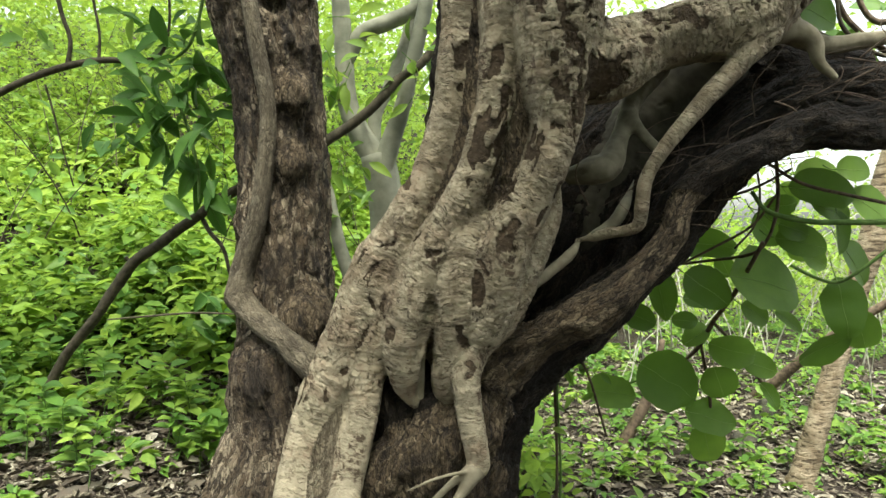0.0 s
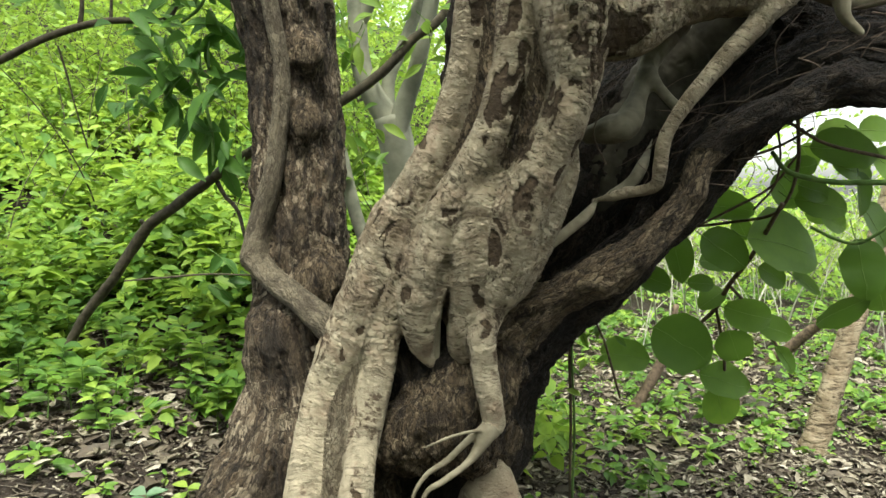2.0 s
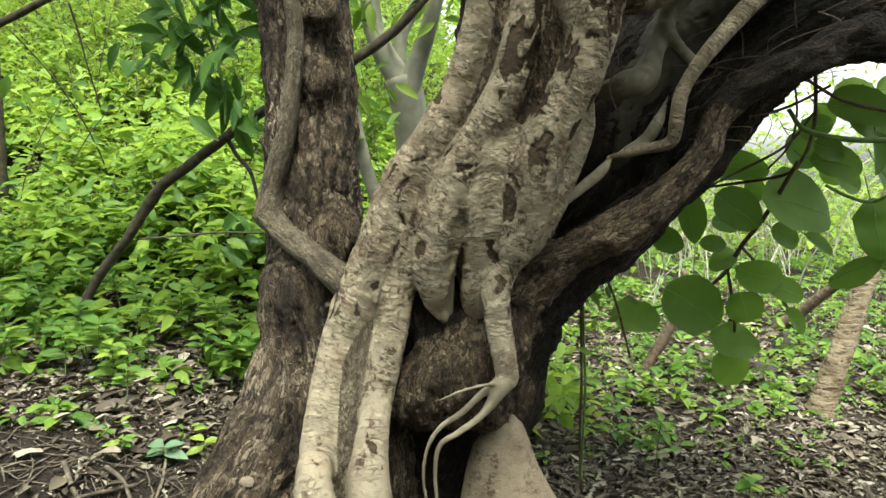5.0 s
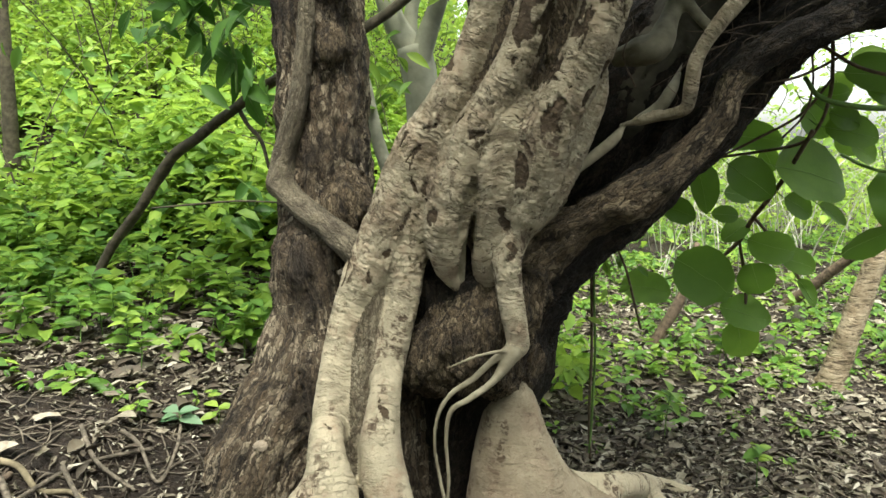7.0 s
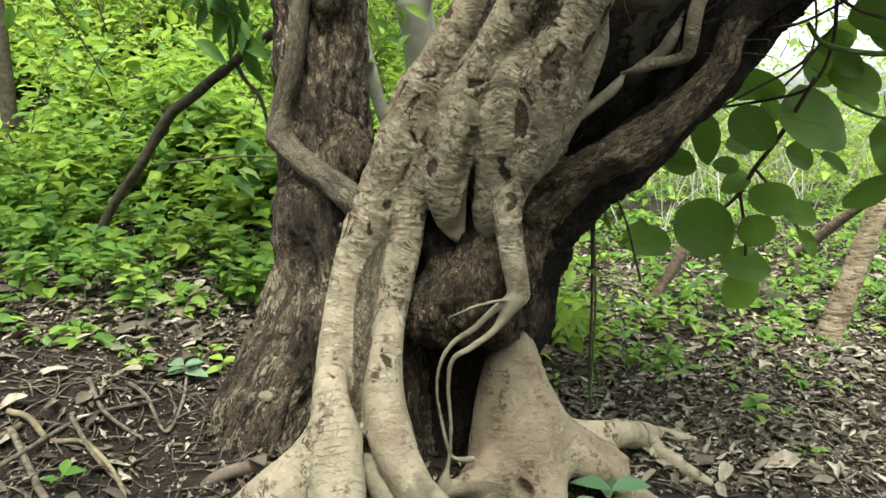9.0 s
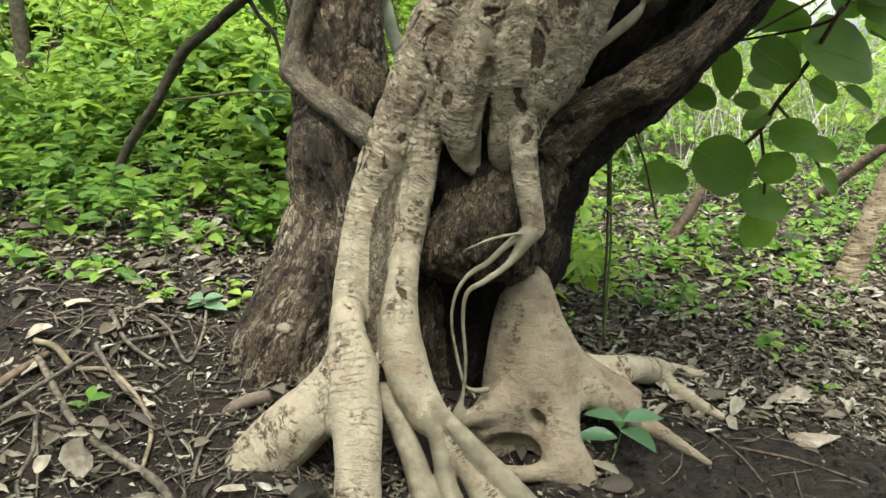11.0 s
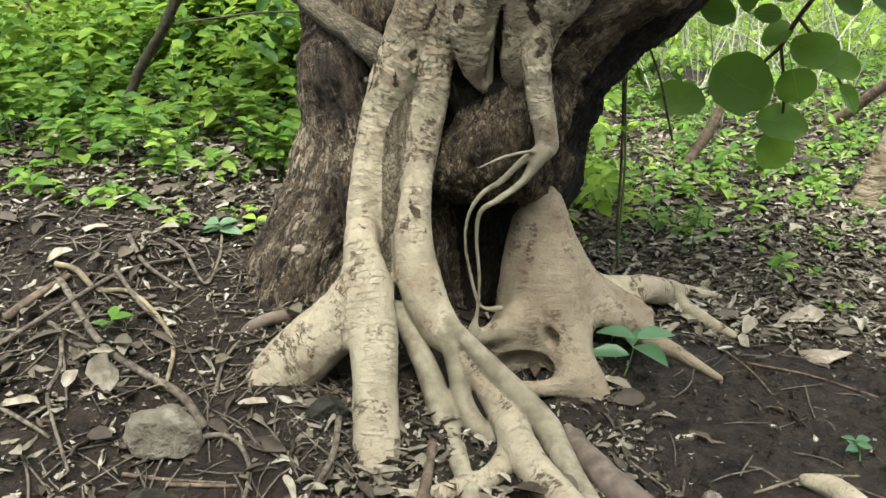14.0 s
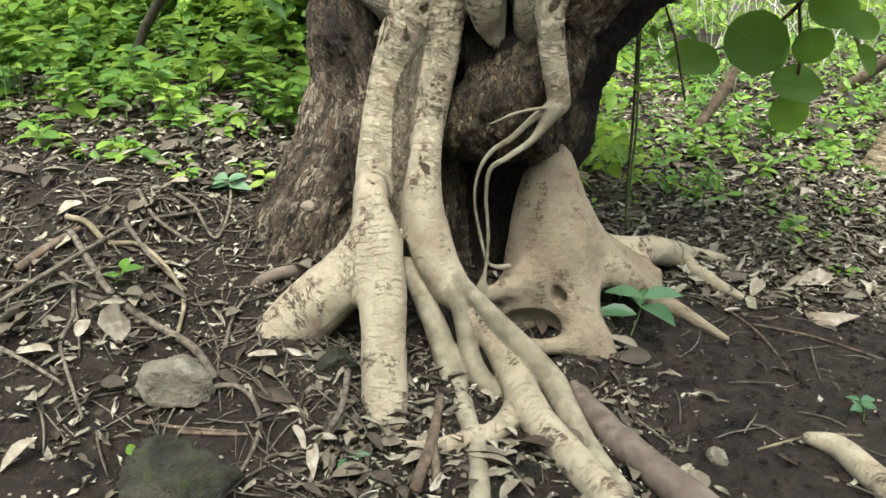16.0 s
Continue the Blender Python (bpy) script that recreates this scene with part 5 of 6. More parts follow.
round_leaf(1.405, 3.020, 0.739, 0.152, 0.064, 40, 13)
round_leaf(1.413, 2.600, 1.007, 0.196, 0.116, 115, -27)
round_leaf(1.427, 2.500, 1.187, 0.208, 0.144, 10, -22)
round_leaf(1.322, 2.600, 1.415, 0.190, 0.112, 80, -3)
round_leaf(1.318, 2.450, 1.600, 0.224, 0.128, 85, -7)
round_leaf(1.382, 2.500, 1.531, 0.168, 0.088, 75, 21)
round_leaf(1.292, 2.800, 1.464, 0.152, 0.116, 40, 0)
round_leaf(1.271, 2.550, 1.464, 0.116, 0.080, 70, -5)
round_leaf(1.416, 2.500, 1.452, 0.144, 0.092, 10, -4)
round_leaf(1.162, 2.900, 1.309, 0.100, 0.068, 30, 9)
round_leaf(1.455, 2.750, 1.341, 0.120, 0.080, 60, 4)
round_leaf(1.294, 2.700, 1.547, 0.120, 0.080, 100, -19)
round_leaf(1.526, 2.600, 1.334, 0.180, 0.120, 40, 13)
round_leaf(1.547, 2.600, 1.085, 0.160, 0.120, 20, 14)
round_leaf(1.196, 2.300, 2.181, 0.207, 0.130, 70, 7)


# ---- stones ----
def stone(name, at, size, seed, mat, label, cuts=9, turn=0.0, rough=0.2):
    """A broken stone: a ball cut flat on many sides, roughened, sunk a little into the soil."""
    g = np.random.default_rng(seed)
    bm = bmesh.new()
    bmesh.ops.create_icosphere(bm, subdivisions=4, radius=1.0)
    p = np.array([v.co[:] for v in bm.verts])
    for _ in range(cuts + 4):
        d = unit(g.normal(0, 1, 3))
        depth = g.uniform(0.45, 0.78)
        over = p @ d - depth
        p = p - np.where(over > 0, over, 0)[:, None] * d
    p = p * (1 + rough * (fnoise(p * 4.5 + seed, 4, seed) - 0.5) + 0.13 * (fnoise(p * 14 + seed, 3, seed + 5) - 0.5))[:, None]
    c, s = math.cos(radians(turn)), math.sin(radians(turn))
    p = p * np.array(size)
    p = np.stack([p[:, 0] * c - p[:, 1] * s, p[:, 0] * s + p[:, 1] * c, p[:, 2]], -1)
    for v, q in zip(bm.verts, p):
        v.co = q
    me = bpy.data.meshes.new(name)
    bm.to_mesh(me)
    bm.free()
    me.polygons.foreach_set("use_smooth", [True] * len(me.polygons))
    me.materials.append(mat)
    ob = new(name, me)
    ob.location = (at[0], at[1], float(ground_height(at[0], at[1])) + at[2])
    return tagged(ob, label, "stone")


stone("stone", (-0.915, 1.409, 0.025), (0.105, 0.100, 0.085), 3, STONE, "angular tan stone half sunk in the soil", 12, 20)
stone("stone", (-0.812, 1.140, -0.005), (0.145, 0.120, 0.120), 8, MOSSY, "dark mossy boulder half buried in the soil", 6, 10, 0.55)
stone("stone", (1.121, 2.301, 0.006), (0.105, 0.070, 0.026), 12, FLAT_STONE, "flat pale stone lying on bare soil", 0, -10)
stone("stone", (0.486, 1.446, 0.010), (0.033, 0.030, 0.030), 14, STONE, "small rounded tan stone on bare soil", 6, 0)
stone("stone", (0.001, 1.320, 0.010), (0.040, 0.035, 0.050), 15, MOSSY, "small grey stone beside the roots", 7, 0)
stone("stone", (-0.541, 1.607, 0.000), (0.090, 0.060, 0.050), 17, MOSSY, "dark stone wedged under a root", 9, 30)
stone("stone", (2.247, 4.939, 0.020), (0.160, 0.120, 0.110), 21, MOSSY, "grey boulder on the far slope", 9, 30)
stone("stone", (1.940, 4.492, 0.020), (0.100, 0.090, 0.060), 22, MOSSY, "grey stone on the far slope", 9, 30)
stone("stone", (0.801, 3.171, 0.000), (0.070, 0.050, 0.030), 23, MOSSY, "low grey stone among fallen leaves", 9, 30)


# ---- sticks on the ground ----
def stick(name, mat, label, *pts, category="stick"):
    """A dead stick that follows the ground; points are x, y, lift and radius."""
    p = [(x, y, float(ground_height(x, y)) + lift + r, r) for x, y, lift, r in pts]
    v, f = tube(p, 8, 6, 0.2, len(pts) + int(abs(pts[0][0]) * 100))
    c = np.array(p)[:, :3].mean(0)
    ob = new(name, mesh_from(name, v - c, f, [mat]))
    ob.location = c
    return tagged(ob, label, category, group="sticks on the ground")


stick("stick", DEAD_WOOD, "thick broken brown stick resting on a stone", (-0.841, 1.458, 0.010, 0.0130), (-0.920, 1.522, 0.019, 0.0123), (-1.073, 1.592, 0.001, 0.0117), (-1.200, 1.645, 0.010, 0.0110), (-1.422, 1.857, 0.019, 0.0109))
stick("stick", DEAD_WOOD, "long straight pale stick across the soil", (-1.442, 1.498, 0.013, 0.0073), (-1.336, 1.759, 0.023, 0.0069), (-1.259, 1.983, 0.002, 0.0065), (-1.102, 2.148, 0.013, 0.0058))
stick("stick", DEAD_WOOD, "thin bent pale stick on the soil", (-1.348, 2.165, 0.010, 0.0086), (-1.214, 2.001, 0.019, 0.0070), (-1.079, 1.961, 0.001, 0.0058))
stick("stick", TAN_BARK, "curved pale root stick on the soil", (-1.476, 1.935, 0.010, 0.0103), (-1.398, 1.912, 0.019, 0.0095), (-1.307, 1.856, 0.001, 0.0087), (-1.211, 1.868, 0.010, 0.0080), (-1.095, 1.797, 0.019, 0.0072), (-1.015, 1.701, 0.001, 0.0064), (-0.983, 1.572, 0.010, 0.0056))
stick("stick", DEAD_WOOD, "forked thin grey stick on the soil", (-1.217, 2.175, 0.015, 0.0074), (-1.138, 2.129, 0.028, 0.0067), (-1.027, 2.005, 0.002, 0.0058), (-1.039, 2.175, 0.015, 0.0055), (-1.069, 2.296, 0.028, 0.0051))
stick("stick", DEAD_WOOD, "crooked thin stick on the soil", (-1.352, 1.671, 0.007, 0.0075), (-1.291, 1.620, 0.014, 0.0068), (-1.243, 1.523, 0.001, 0.0061), (-1.228, 1.430, 0.008, 0.0055), (-1.172, 1.350, 0.014, 0.0048), (-1.083, 1.241, 0.001, 0.0042))
stick("stick", DEAD_WOOD, "curved thin stick on the soil", (-0.877, 1.407, 0.005, 0.0072), (-0.789, 1.434, 0.009, 0.0067), (-0.726, 1.410, 0.001, 0.0061), (-0.680, 1.325, 0.005, 0.0055), (-0.686, 1.211, 0.009, 0.0048), (-0.719, 1.135, 0.001, 0.0043))
stick("stick", DEAD_WOOD, "bent brown stick beside the root", (-0.508, 1.576, 0.010, 0.0098), (-0.494, 1.417, 0.019, 0.0084), (-0.531, 1.311, 0.001, 0.0072), (-0.521, 1.179, 0.010, 0.0060))
stick("stick", BROWN_BARK, "short dark stick on the soil", (-0.869, 1.276, 0.000, 0.0061), (-0.786, 1.292, 0.000, 0.0053), (-0.704, 1.300, 0.000, 0.0044))
stick("stick", BROWN_BARK, "dark stick half in the soil", (-1.477, 1.665, 0.005, 0.0134), (-1.450, 1.763, 0.009, 0.0119), (-1.416, 1.898, 0.001, 0.0104))
stick("stick", DEAD_WOOD, "thin pale stick on the slope", (-1.288, 1.946, 0.010, 0.0080), (-1.159, 1.825, 0.019, 0.0066), (-1.028, 1.750, 0.001, 0.0053))
stick("stick", BROWN_BARK, "thin stick on bare soil", (0.687, 2.440, 0.000, 0.0059), (0.799, 2.159, 0.000, 0.0047), (0.843, 1.945, 0.000, 0.0038))
stick("stick", BROWN_BARK, "long thin stick on bare soil", (0.805, 2.178, 0.000, 0.0055), (1.001, 2.142, 0.000, 0.0048), (1.201, 2.066, 0.000, 0.0041))
stick("stick", DEAD_WOOD, "small hooked stick on bare soil", (0.289, 1.605, 0.000, 0.0051), (0.356, 1.516, 0.000, 0.0045), (0.400, 1.457, 0.000, 0.0039), (0.437, 1.544, 0.000, 0.0035))
stick("stick", TAN_BARK, "thin pale stick on bare soil", (0.605, 1.500, 0.005, 0.0043), (0.785, 1.585, 0.009, 0.0039), (0.932, 1.626, 0.001, 0.0035))
stick("stick", BROWN_BARK, "short twig on bare soil", (0.502, 1.755, 0.000, 0.0055), (0.550, 1.736, 0.000, 0.0048), (0.598, 1.732, 0.000, 0.0041))
stick("stick", BROWN_BARK, "thick brown stick against the root", (-0.278, 1.210, 0.010, 0.0157), (-0.249, 1.379, 0.019, 0.0145), (-0.250, 1.559, 0.001, 0.0131))
stick("stick", BROWN_BARK, "brown stick beside the root", (-0.225, 1.216, 0.005, 0.0114), (-0.242, 1.330, 0.009, 0.0103), (-0.258, 1.408, 0.001, 0.0090))
stick("stick", DEAD_WOOD, "thin stick among the roots", (-0.086, 1.362, 0.005, 0.0061), (-0.044, 1.310, 0.009, 0.0051), (0.003, 1.254, 0.001, 0.0043))
stick("stick", DEAD_WOOD, "thin pale stick among fallen leaves", (-1.348, 1.364, 0.005, 0.0069), (-1.246, 1.330, 0.009, 0.0058), (-1.161, 1.311, 0.001, 0.0048))
stick("stick", DEAD_WOOD, "thin grey stick among fallen leaves", (-0.852, 1.575, 0.005, 0.0059), (-0.866, 1.716, 0.009, 0.0054), (-0.831, 1.890, 0.001, 0.0048))
stick("stick", BROWN_BARK, "thin dark stick among fallen leaves", (-0.972, 1.272, 0.000, 0.0054), (-0.872, 1.297, 0.000, 0.0047), (-0.735, 1.307, 0.000, 0.0039))


# many thin twigs, too many to count
g = np.random.default_rng(31)
twigs = []
for q in range(900):
    if q % 2:
        x, y = g.uniform(-2.0, -0.35), g.uniform(1.15, 2.3)
    else:
        x, y = g.uniform(-2.2, 2.6), g.uniform(1.1, 4.0)
    a, ln = g.uniform(0, 2 * np.pi), g.uniform(0.05, 0.24)
    bend, r = g.normal(0, 0.35), g.uniform(0.001, 0.0036)
    row = []
    for s in np.linspace(-0.5, 0.5, 4):
        px, py = x + math.cos(a + bend * s) * ln * s, y + math.sin(a + bend * s) * ln * s
        row.append((px, py, float(ground_height(px, py)) + r + g.uniform(0, 0.012), r * (1.15 - abs(s) * 0.7)))
    twigs.append(row)
v, f = tubes(twigs, 4, 2)
tagged(new("twig_litter", mesh_from("twig_litter", v, f, [DEAD_WOOD])), "scattered thin dead twigs on the soil", "twigs", kind="stuff")


# ---- fallen leaves ----
def litter_density(x, y):
    """How thickly leaves lie: bare trodden soil on one side of the roots, thick patches elsewhere."""
    p = np.stack([x, y, x * 0], -1)
    patch = smoothstep(0.36, 0.62, fnoise(p * 2.6, 3, 61))
    bare = smoothstep(0.28, 0.45, x) * (1 - smoothstep(2.25, 2.55, y + 0.12 * (x - 0.6)))
    foot = np.exp(-((x + 0.36) ** 2 / 0.045 + (y - 1.34) ** 2 / 0.03))
    back = smoothstep(2.35, 2.75, y)
    left = 1 - smoothstep(-0.6, -0.3, x)
    d = 0.13 + 0.34 * patch + 0.5 * back - 0.1 * left * (1 - back) + 0.8 * foot
    return np.clip(d * (1 - 0.93 * bare), 0, 1)


def litter(name, count, x0, x1, y0, y1, smallest, largest, seed, shape=CURLED, narrow=(0.16, 0.36)):
    g = np.random.default_rng(seed)
    x, y = g.uniform(x0, x1, count * 3), g.uniform(y0, y1, count * 3)
    keep = g.uniform(0, 1, len(x)) < litter_density(x, y)
    x, y = x[keep][:count], y[keep][:count]
    n = len(x)
    at = np.stack([x, y, ground_height(x, y) + g.uniform(0.001, 0.011, n)], -1)
    a = g.uniform(0, 2 * np.pi, n)
    along = np.stack([np.cos(a), np.sin(a), g.normal(0.03, 0.13, n)], -1)
    up = np.stack([g.normal(0, 0.3, n), g.normal(-0.1, 0.3, n), np.where(g.uniform(0, 1, n) < 0.6, 1.0, -1.0)], -1)
    ln = g.uniform(smallest, largest, n) * g.uniform(0.6, 1.0, n)
    w = ln * g.uniform(*narrow, n)
    v, f = blades(shape, at, along, up, ln, w)
    v = v + g.normal(0, 1, v.shape) * np.repeat(ln, len(v) // n)[:, None] * (0.05, 0.05, 0.035)
    return mesh_from(name, v, f, [DRY])


tagged(new("leaf_litter", litter("leaf_litter", 6500, -2.2, 2.4, 1.05, 3.6, 0.03, 0.10, 74, CURLED, (0.12, 0.26))), "narrow brown and grey dead leaves on dark soil", "fallen leaves", kind="stuff")
tagged(new("leaf_litter", litter("leaf_litter", 5500, -2.4, 3.2, 1.05, 4.4, 0.03, 0.09, 71)), "dry tan and grey fallen leaves on dark soil", "fallen leaves", kind="stuff")
tagged(new("leaf_litter", litter("leaf_litter", 11000, -2.6, 5.0, 2.3, 6.8, 0.04, 0.11, 72, MIDDLE)), "dry fallen leaves covering the slope", "fallen leaves", kind="stuff")
tagged(new("leaf_litter", litter("leaf_litter", 900, -2.8, -0.4, 2.3, 3.6, 0.06, 0.14, 75, CURLED, (0.25, 0.5))), "broad pale fallen leaves among low herbs", "fallen leaves", kind="stuff")
tagged(new("leaf_litter", litter("leaf_litter", 11000, 0.3, 5.0, 2.3, 6.2, 0.05, 0.12, 76, MIDDLE, (0.2, 0.5))), "pale dry fallen leaves thick on the slope", "fallen leaves", kind="stuff")
crumbs = litter("leaf_crumbs", 16000, -2.2, 2.2, 1.0, 3.2, 0.008, 0.028, 73, SIMPLE, (0.3, 0.8))
tagged(new("leaf_crumbs", crumbs), "broken bits of dry leaf on the soil", "leaf fragments", kind="stuff")

# crumbs of earth, too many to count
g = np.random.default_rng(79)
m = 9500
at = np.stack([g.uniform(-1.9, 2.3, m), g.uniform(1.0, 2.7, m)], -1)
size = 0.0022 + 0.012 * g.uniform(0, 1, m) ** 3
corner = np.array([(1, 0, 0), (0, 1, 0), (-1, 0, 0), (0, -1, 0), (0, 0, 1), (0, 0, -1)], dtype=float)
v = corner[None] * g.uniform(0.55, 1.25, (m, 6, 3)) + g.normal(0, 0.25, (m, 6, 3))
v = v * size[:, None, None] + np.concatenate([at, (ground_height(at[:, 0], at[:, 1]) + size * 0.3)[:, None]], 1)[:, None]
f = np.array([(0, 1, 4), (1, 2, 4), (2, 3, 4), (3, 0, 4), (1, 0, 5), (2, 1, 5), (3, 2, 5), (0, 3, 5)])
f = (f[None] + 6 * np.arange(m)[:, None, None]).reshape(-1, 3)
tagged(new("soil_crumbs", mesh_from("soil_crumbs", v.reshape(-1, 3), f, [SOIL], False)), "loose dark crumbs of earth on the soil", "earth", kind="stuff")

g = np.random.default_rng(77)
made = 0
while made < 130:
    x, y = g.uniform(-1.9, 1.4), g.uniform(1.12, 2.6)
    if g.uniform() > float(litter_density(np.array([x]), np.array([y]))[0]):
        continue
    z, a = float(ground_height(x, y)), g.uniform(0, 2 * np.pi)
    ln = g.uniform(0.06, 0.115)
    me = leaf_set("fallen_leaf", CURLED, np.zeros((1, 3)), np.array([[math.cos(a), math.sin(a), g.normal(0.05, 0.1)]]),
                  np.array([[g.normal(0, 0.3), g.normal(-0.15, 0.3), 1.0]]), np.array([ln]), np.array([ln * g.uniform(0.2, 0.55)]), DRY)
    ob = new("fallen_leaf", me)
    ob.location = (x, y, z + 0.014)
    tagged(ob, "curled dry tan leaf lying on the soil", "fallen leaf", group="fallen leaves")
    made += 1


PALE_LEAF = twig_bark("pale_dead_leaf", (0.19, 0.16, 0.115), (0.37, 0.33, 0.26), 38.0)


def broad_leaf(x, y, length, wide, turn, lean, label):
    """One dead leaf that stands out from the litter, its upper side leaning towards the path."""
    a = radians(turn)
    seed = int(abs(x * 1000 + y * 777))
    at = np.array([[-math.cos(a) * length * 0.5, -math.sin(a) * length * 0.5, 0.0]])
    v, f = blades(CURLED, at, np.array([[math.cos(a), math.sin(a) * (1 + lean), -lean * math.sin(a) * 0.8 + 0.05]]), np.array([[0.1, lean, 1.0]]), np.array([length]), np.array([length * wide]))
    v = v + (fnoise(v * 30, 2, seed) - 0.5)[:, None] * np.array([0.2, 0.2, 0.3]) * length
    v[:, 2] -= v[:, 2].min()
    ob = new("fallen_leaf", mesh_from("fallen_leaf", v, f, [PALE_LEAF]))
    ob.location = (x, y, float(ground_height(x, y)) + 0.004)
    tagged(ob, label, "fallen leaf", group="fallen leaves")


broad_leaf(-1.105, 1.550, 0.111, 0.85, 80, -0.9, "large pale round dead leaf propped on the soil")
broad_leaf(-1.191, 1.490, 0.059, 0.75, 60, -0.6, "small whitish dead leaf on the soil")
broad_leaf(-1.485, 1.985, 0.093, 0.50, 40, -0.4, "curled whitish dead leaf among sticks")
broad_leaf(-1.254, 1.360, 0.117, 0.30, 5, -0.2, "long narrow pale dead leaf on the soil")
broad_leaf(-1.140, 1.095, 0.091, 0.35, 65, -0.2, "folded tan dead leaf on the soil")
broad_leaf(0.882, 2.450, 0.096, 0.50, 70, -0.5, "curled pale dead leaf beside a root")
broad_leaf(1.171, 2.590, 0.155, 0.45, 10, -0.3, "broad tan dead leaf on the slope")
broad_leaf(-1.478, 2.180, 0.111, 0.40, 15, -0.2, "narrow pale dead leaf on the soil")
broad_leaf(-0.752, 1.560, 0.103, 0.30, -8, -0.2, "narrow pale dead leaf below a root")
broad_leaf(0.290, 3.400, 0.130, 0.50, 10, -0.4, "pale dead leaf on the slope behind the roots")
broad_leaf(-0.582, 1.320, 0.090, 0.30, -60, -0.3, "narrow whitish dead leaf beside the root foot")
broad_leaf(-0.535, 1.245, 0.096, 0.30, -75, -0.3, "narrow whitish dead leaf by a stick")


# ---- undergrowth ----
def herb_cloud(name, count, x0, x1, y0, y1, tall, leaf, per, seed, shape, mat, keep=None):
    """Many small herbs: on each spot a stem's worth of leaves, spreading and a little drooping."""
    g = np.random.default_rng(seed)
    x, y = g.uniform(x0, x1, count), g.uniform(y0, y1, count)
    if keep is not None:
        ok = g.uniform(0, 1, count) < keep(x, y)
        x, y = x[ok], y[ok]
    n = len(x)
    clump = fnoise(np.stack([x, y, x * 0], -1) * 2.3, 3, seed)
    h = tall * g.uniform(0.35, 1.0, n) * (0.22 + 0.78 * smoothstep(3.0, 4.4, y)) * (0.45 + 1.1 * smoothstep(0.35, 0.65, clump))
    z = ground_height(x, y)
    lift = g.uniform(0.3, 1.05, (n, per)) ** 0.7
    a = g.uniform(0, 2 * np.pi, (n, per))
    reach = g.uniform(0.1, 0.5, (n, per)) * leaf * 1.2
    at = np.stack([x[:, None] + np.cos(a) * reach, y[:, None] + np.sin(a) * reach, z[:, None] + h[:, None] * lift], -1).reshape(-1, 3)
    along = np.stack([np.cos(a), np.sin(a), g.normal(-0.05, 0.35, (n, per))], -1).reshape(-1, 3)
    m = n * per
    up = np.stack([g.normal(0, 0.55, m), g.normal(-0.3, 0.55, m), np.ones(m)], -1)
    ln = np.repeat(leaf * g.uniform(0.5, 1.5, n), per) * g.uniform(0.5, 1.2, m)
    return leaf_set(name, shape, at, along, up, ln, ln * g.uniform(0.38, 0.62, m), mat)


def hill_side(x, y):
    """Undergrowth starts behind the litter, thickest up the slope."""
    p = np.stack([x, y, x * 0], -1)
    patch = smoothstep(0.36, 0.58, fnoise(p * 1.9, 3, 81))
    edge = 0.11 + 0.89 * smoothstep(2.75, 3.7, y + 0.25 * (fnoise(p * 3, 2, 82) - 0.5) * 4 * 0.4)
    return np.clip(edge * (0.25 + 0.75 * patch), 0, 1)


def right_side(x, y):
    p = np.stack([x, y, x * 0], -1)
    patch = smoothstep(0.42, 0.6, fnoise(p * 1.9, 3, 83))
    return np.clip(smoothstep(2.4, 3.9, y) * (0.3 + 0.7 * patch), 0, 1)


tagged(new("undergrowth", herb_cloud("undergrowth", 2000, -3.6, -0.7, 2.35, 5.0, 0.30, 0.082, 11, 91, MIDDLE, HERB, hill_side)),
       "bright green leafy herbs on the forest slope", "undergrowth", kind="stuff")
tagged(new("undergrowth", herb_cloud("undergrowth", 5600, -6.5, 0.6, 3.3, 8.0, 0.62, 0.095, 13, 92, MIDDLE, FAR_LIT_LEAF, hill_side)),
       "bright green leafy herbs covering the hillside", "undergrowth", kind="stuff")
tagged(new("undergrowth", herb_cloud("undergrowth", 3300, 0.3, 7.5, 2.6, 8.5, 0.15, 0.06, 8, 93, MIDDLE, HERB, right_side)),
       "low green herbs among fallen leaves", "undergrowth", kind="stuff")


tagged(new("undergrowth", herb_cloud("undergrowth", 800, -5.5, 0.4, 3.7, 7.0, 0.62, 0.12, 9, 94, MIDDLE, HERB, hill_side)),
       "taller broad-leaved green plants on the slope", "undergrowth", kind="stuff")


def foliage_bank(name, clumps, x0, x1, y0, y1, low, high, spread, per, leaf, seed, mat, shape=SIMPLE):
    """Far woodland: clumps of leaves over the ground, thick and thin."""
    g = np.random.default_rng(seed)
    x, y = g.uniform(x0, x1, clumps), g.uniform(y0, y1, clumps)
    z = ground_height(x, y) + g.uniform(low, high, clumps)
    c = np.repeat(np.stack([x, y, z], -1), per, axis=0)
    m = len(c)
    at = c + g.normal(0, 1, (m, 3)) * np.array([spread, spread, spread * 0.55])
    a = g.uniform(0, 2 * np.pi, m)
    along = np.stack([np.cos(a), np.sin(a), g.normal(-0.3, 0.4, m)], -1)
    up = np.stack([g.normal(0, 0.45, m), g.normal(-0.35, 0.45, m), np.ones(m)], -1)
    ln = leaf * g.uniform(0.5, 1.2, m)
    return leaf_set(name, shape, at, along, up, ln, ln * g.uniform(0.4, 0.65, m), mat)


tagged(new("far_foliage", foliage_bank("far_foliage", 1300, -9, 0.9, 5.5, 13.0, 0.1, 2.9, 0.34, 56, 0.09, 101, FAR_LIT_LEAF)),
       "dense yellow-green woodland foliage up the hill", "foliage", kind="stuff")
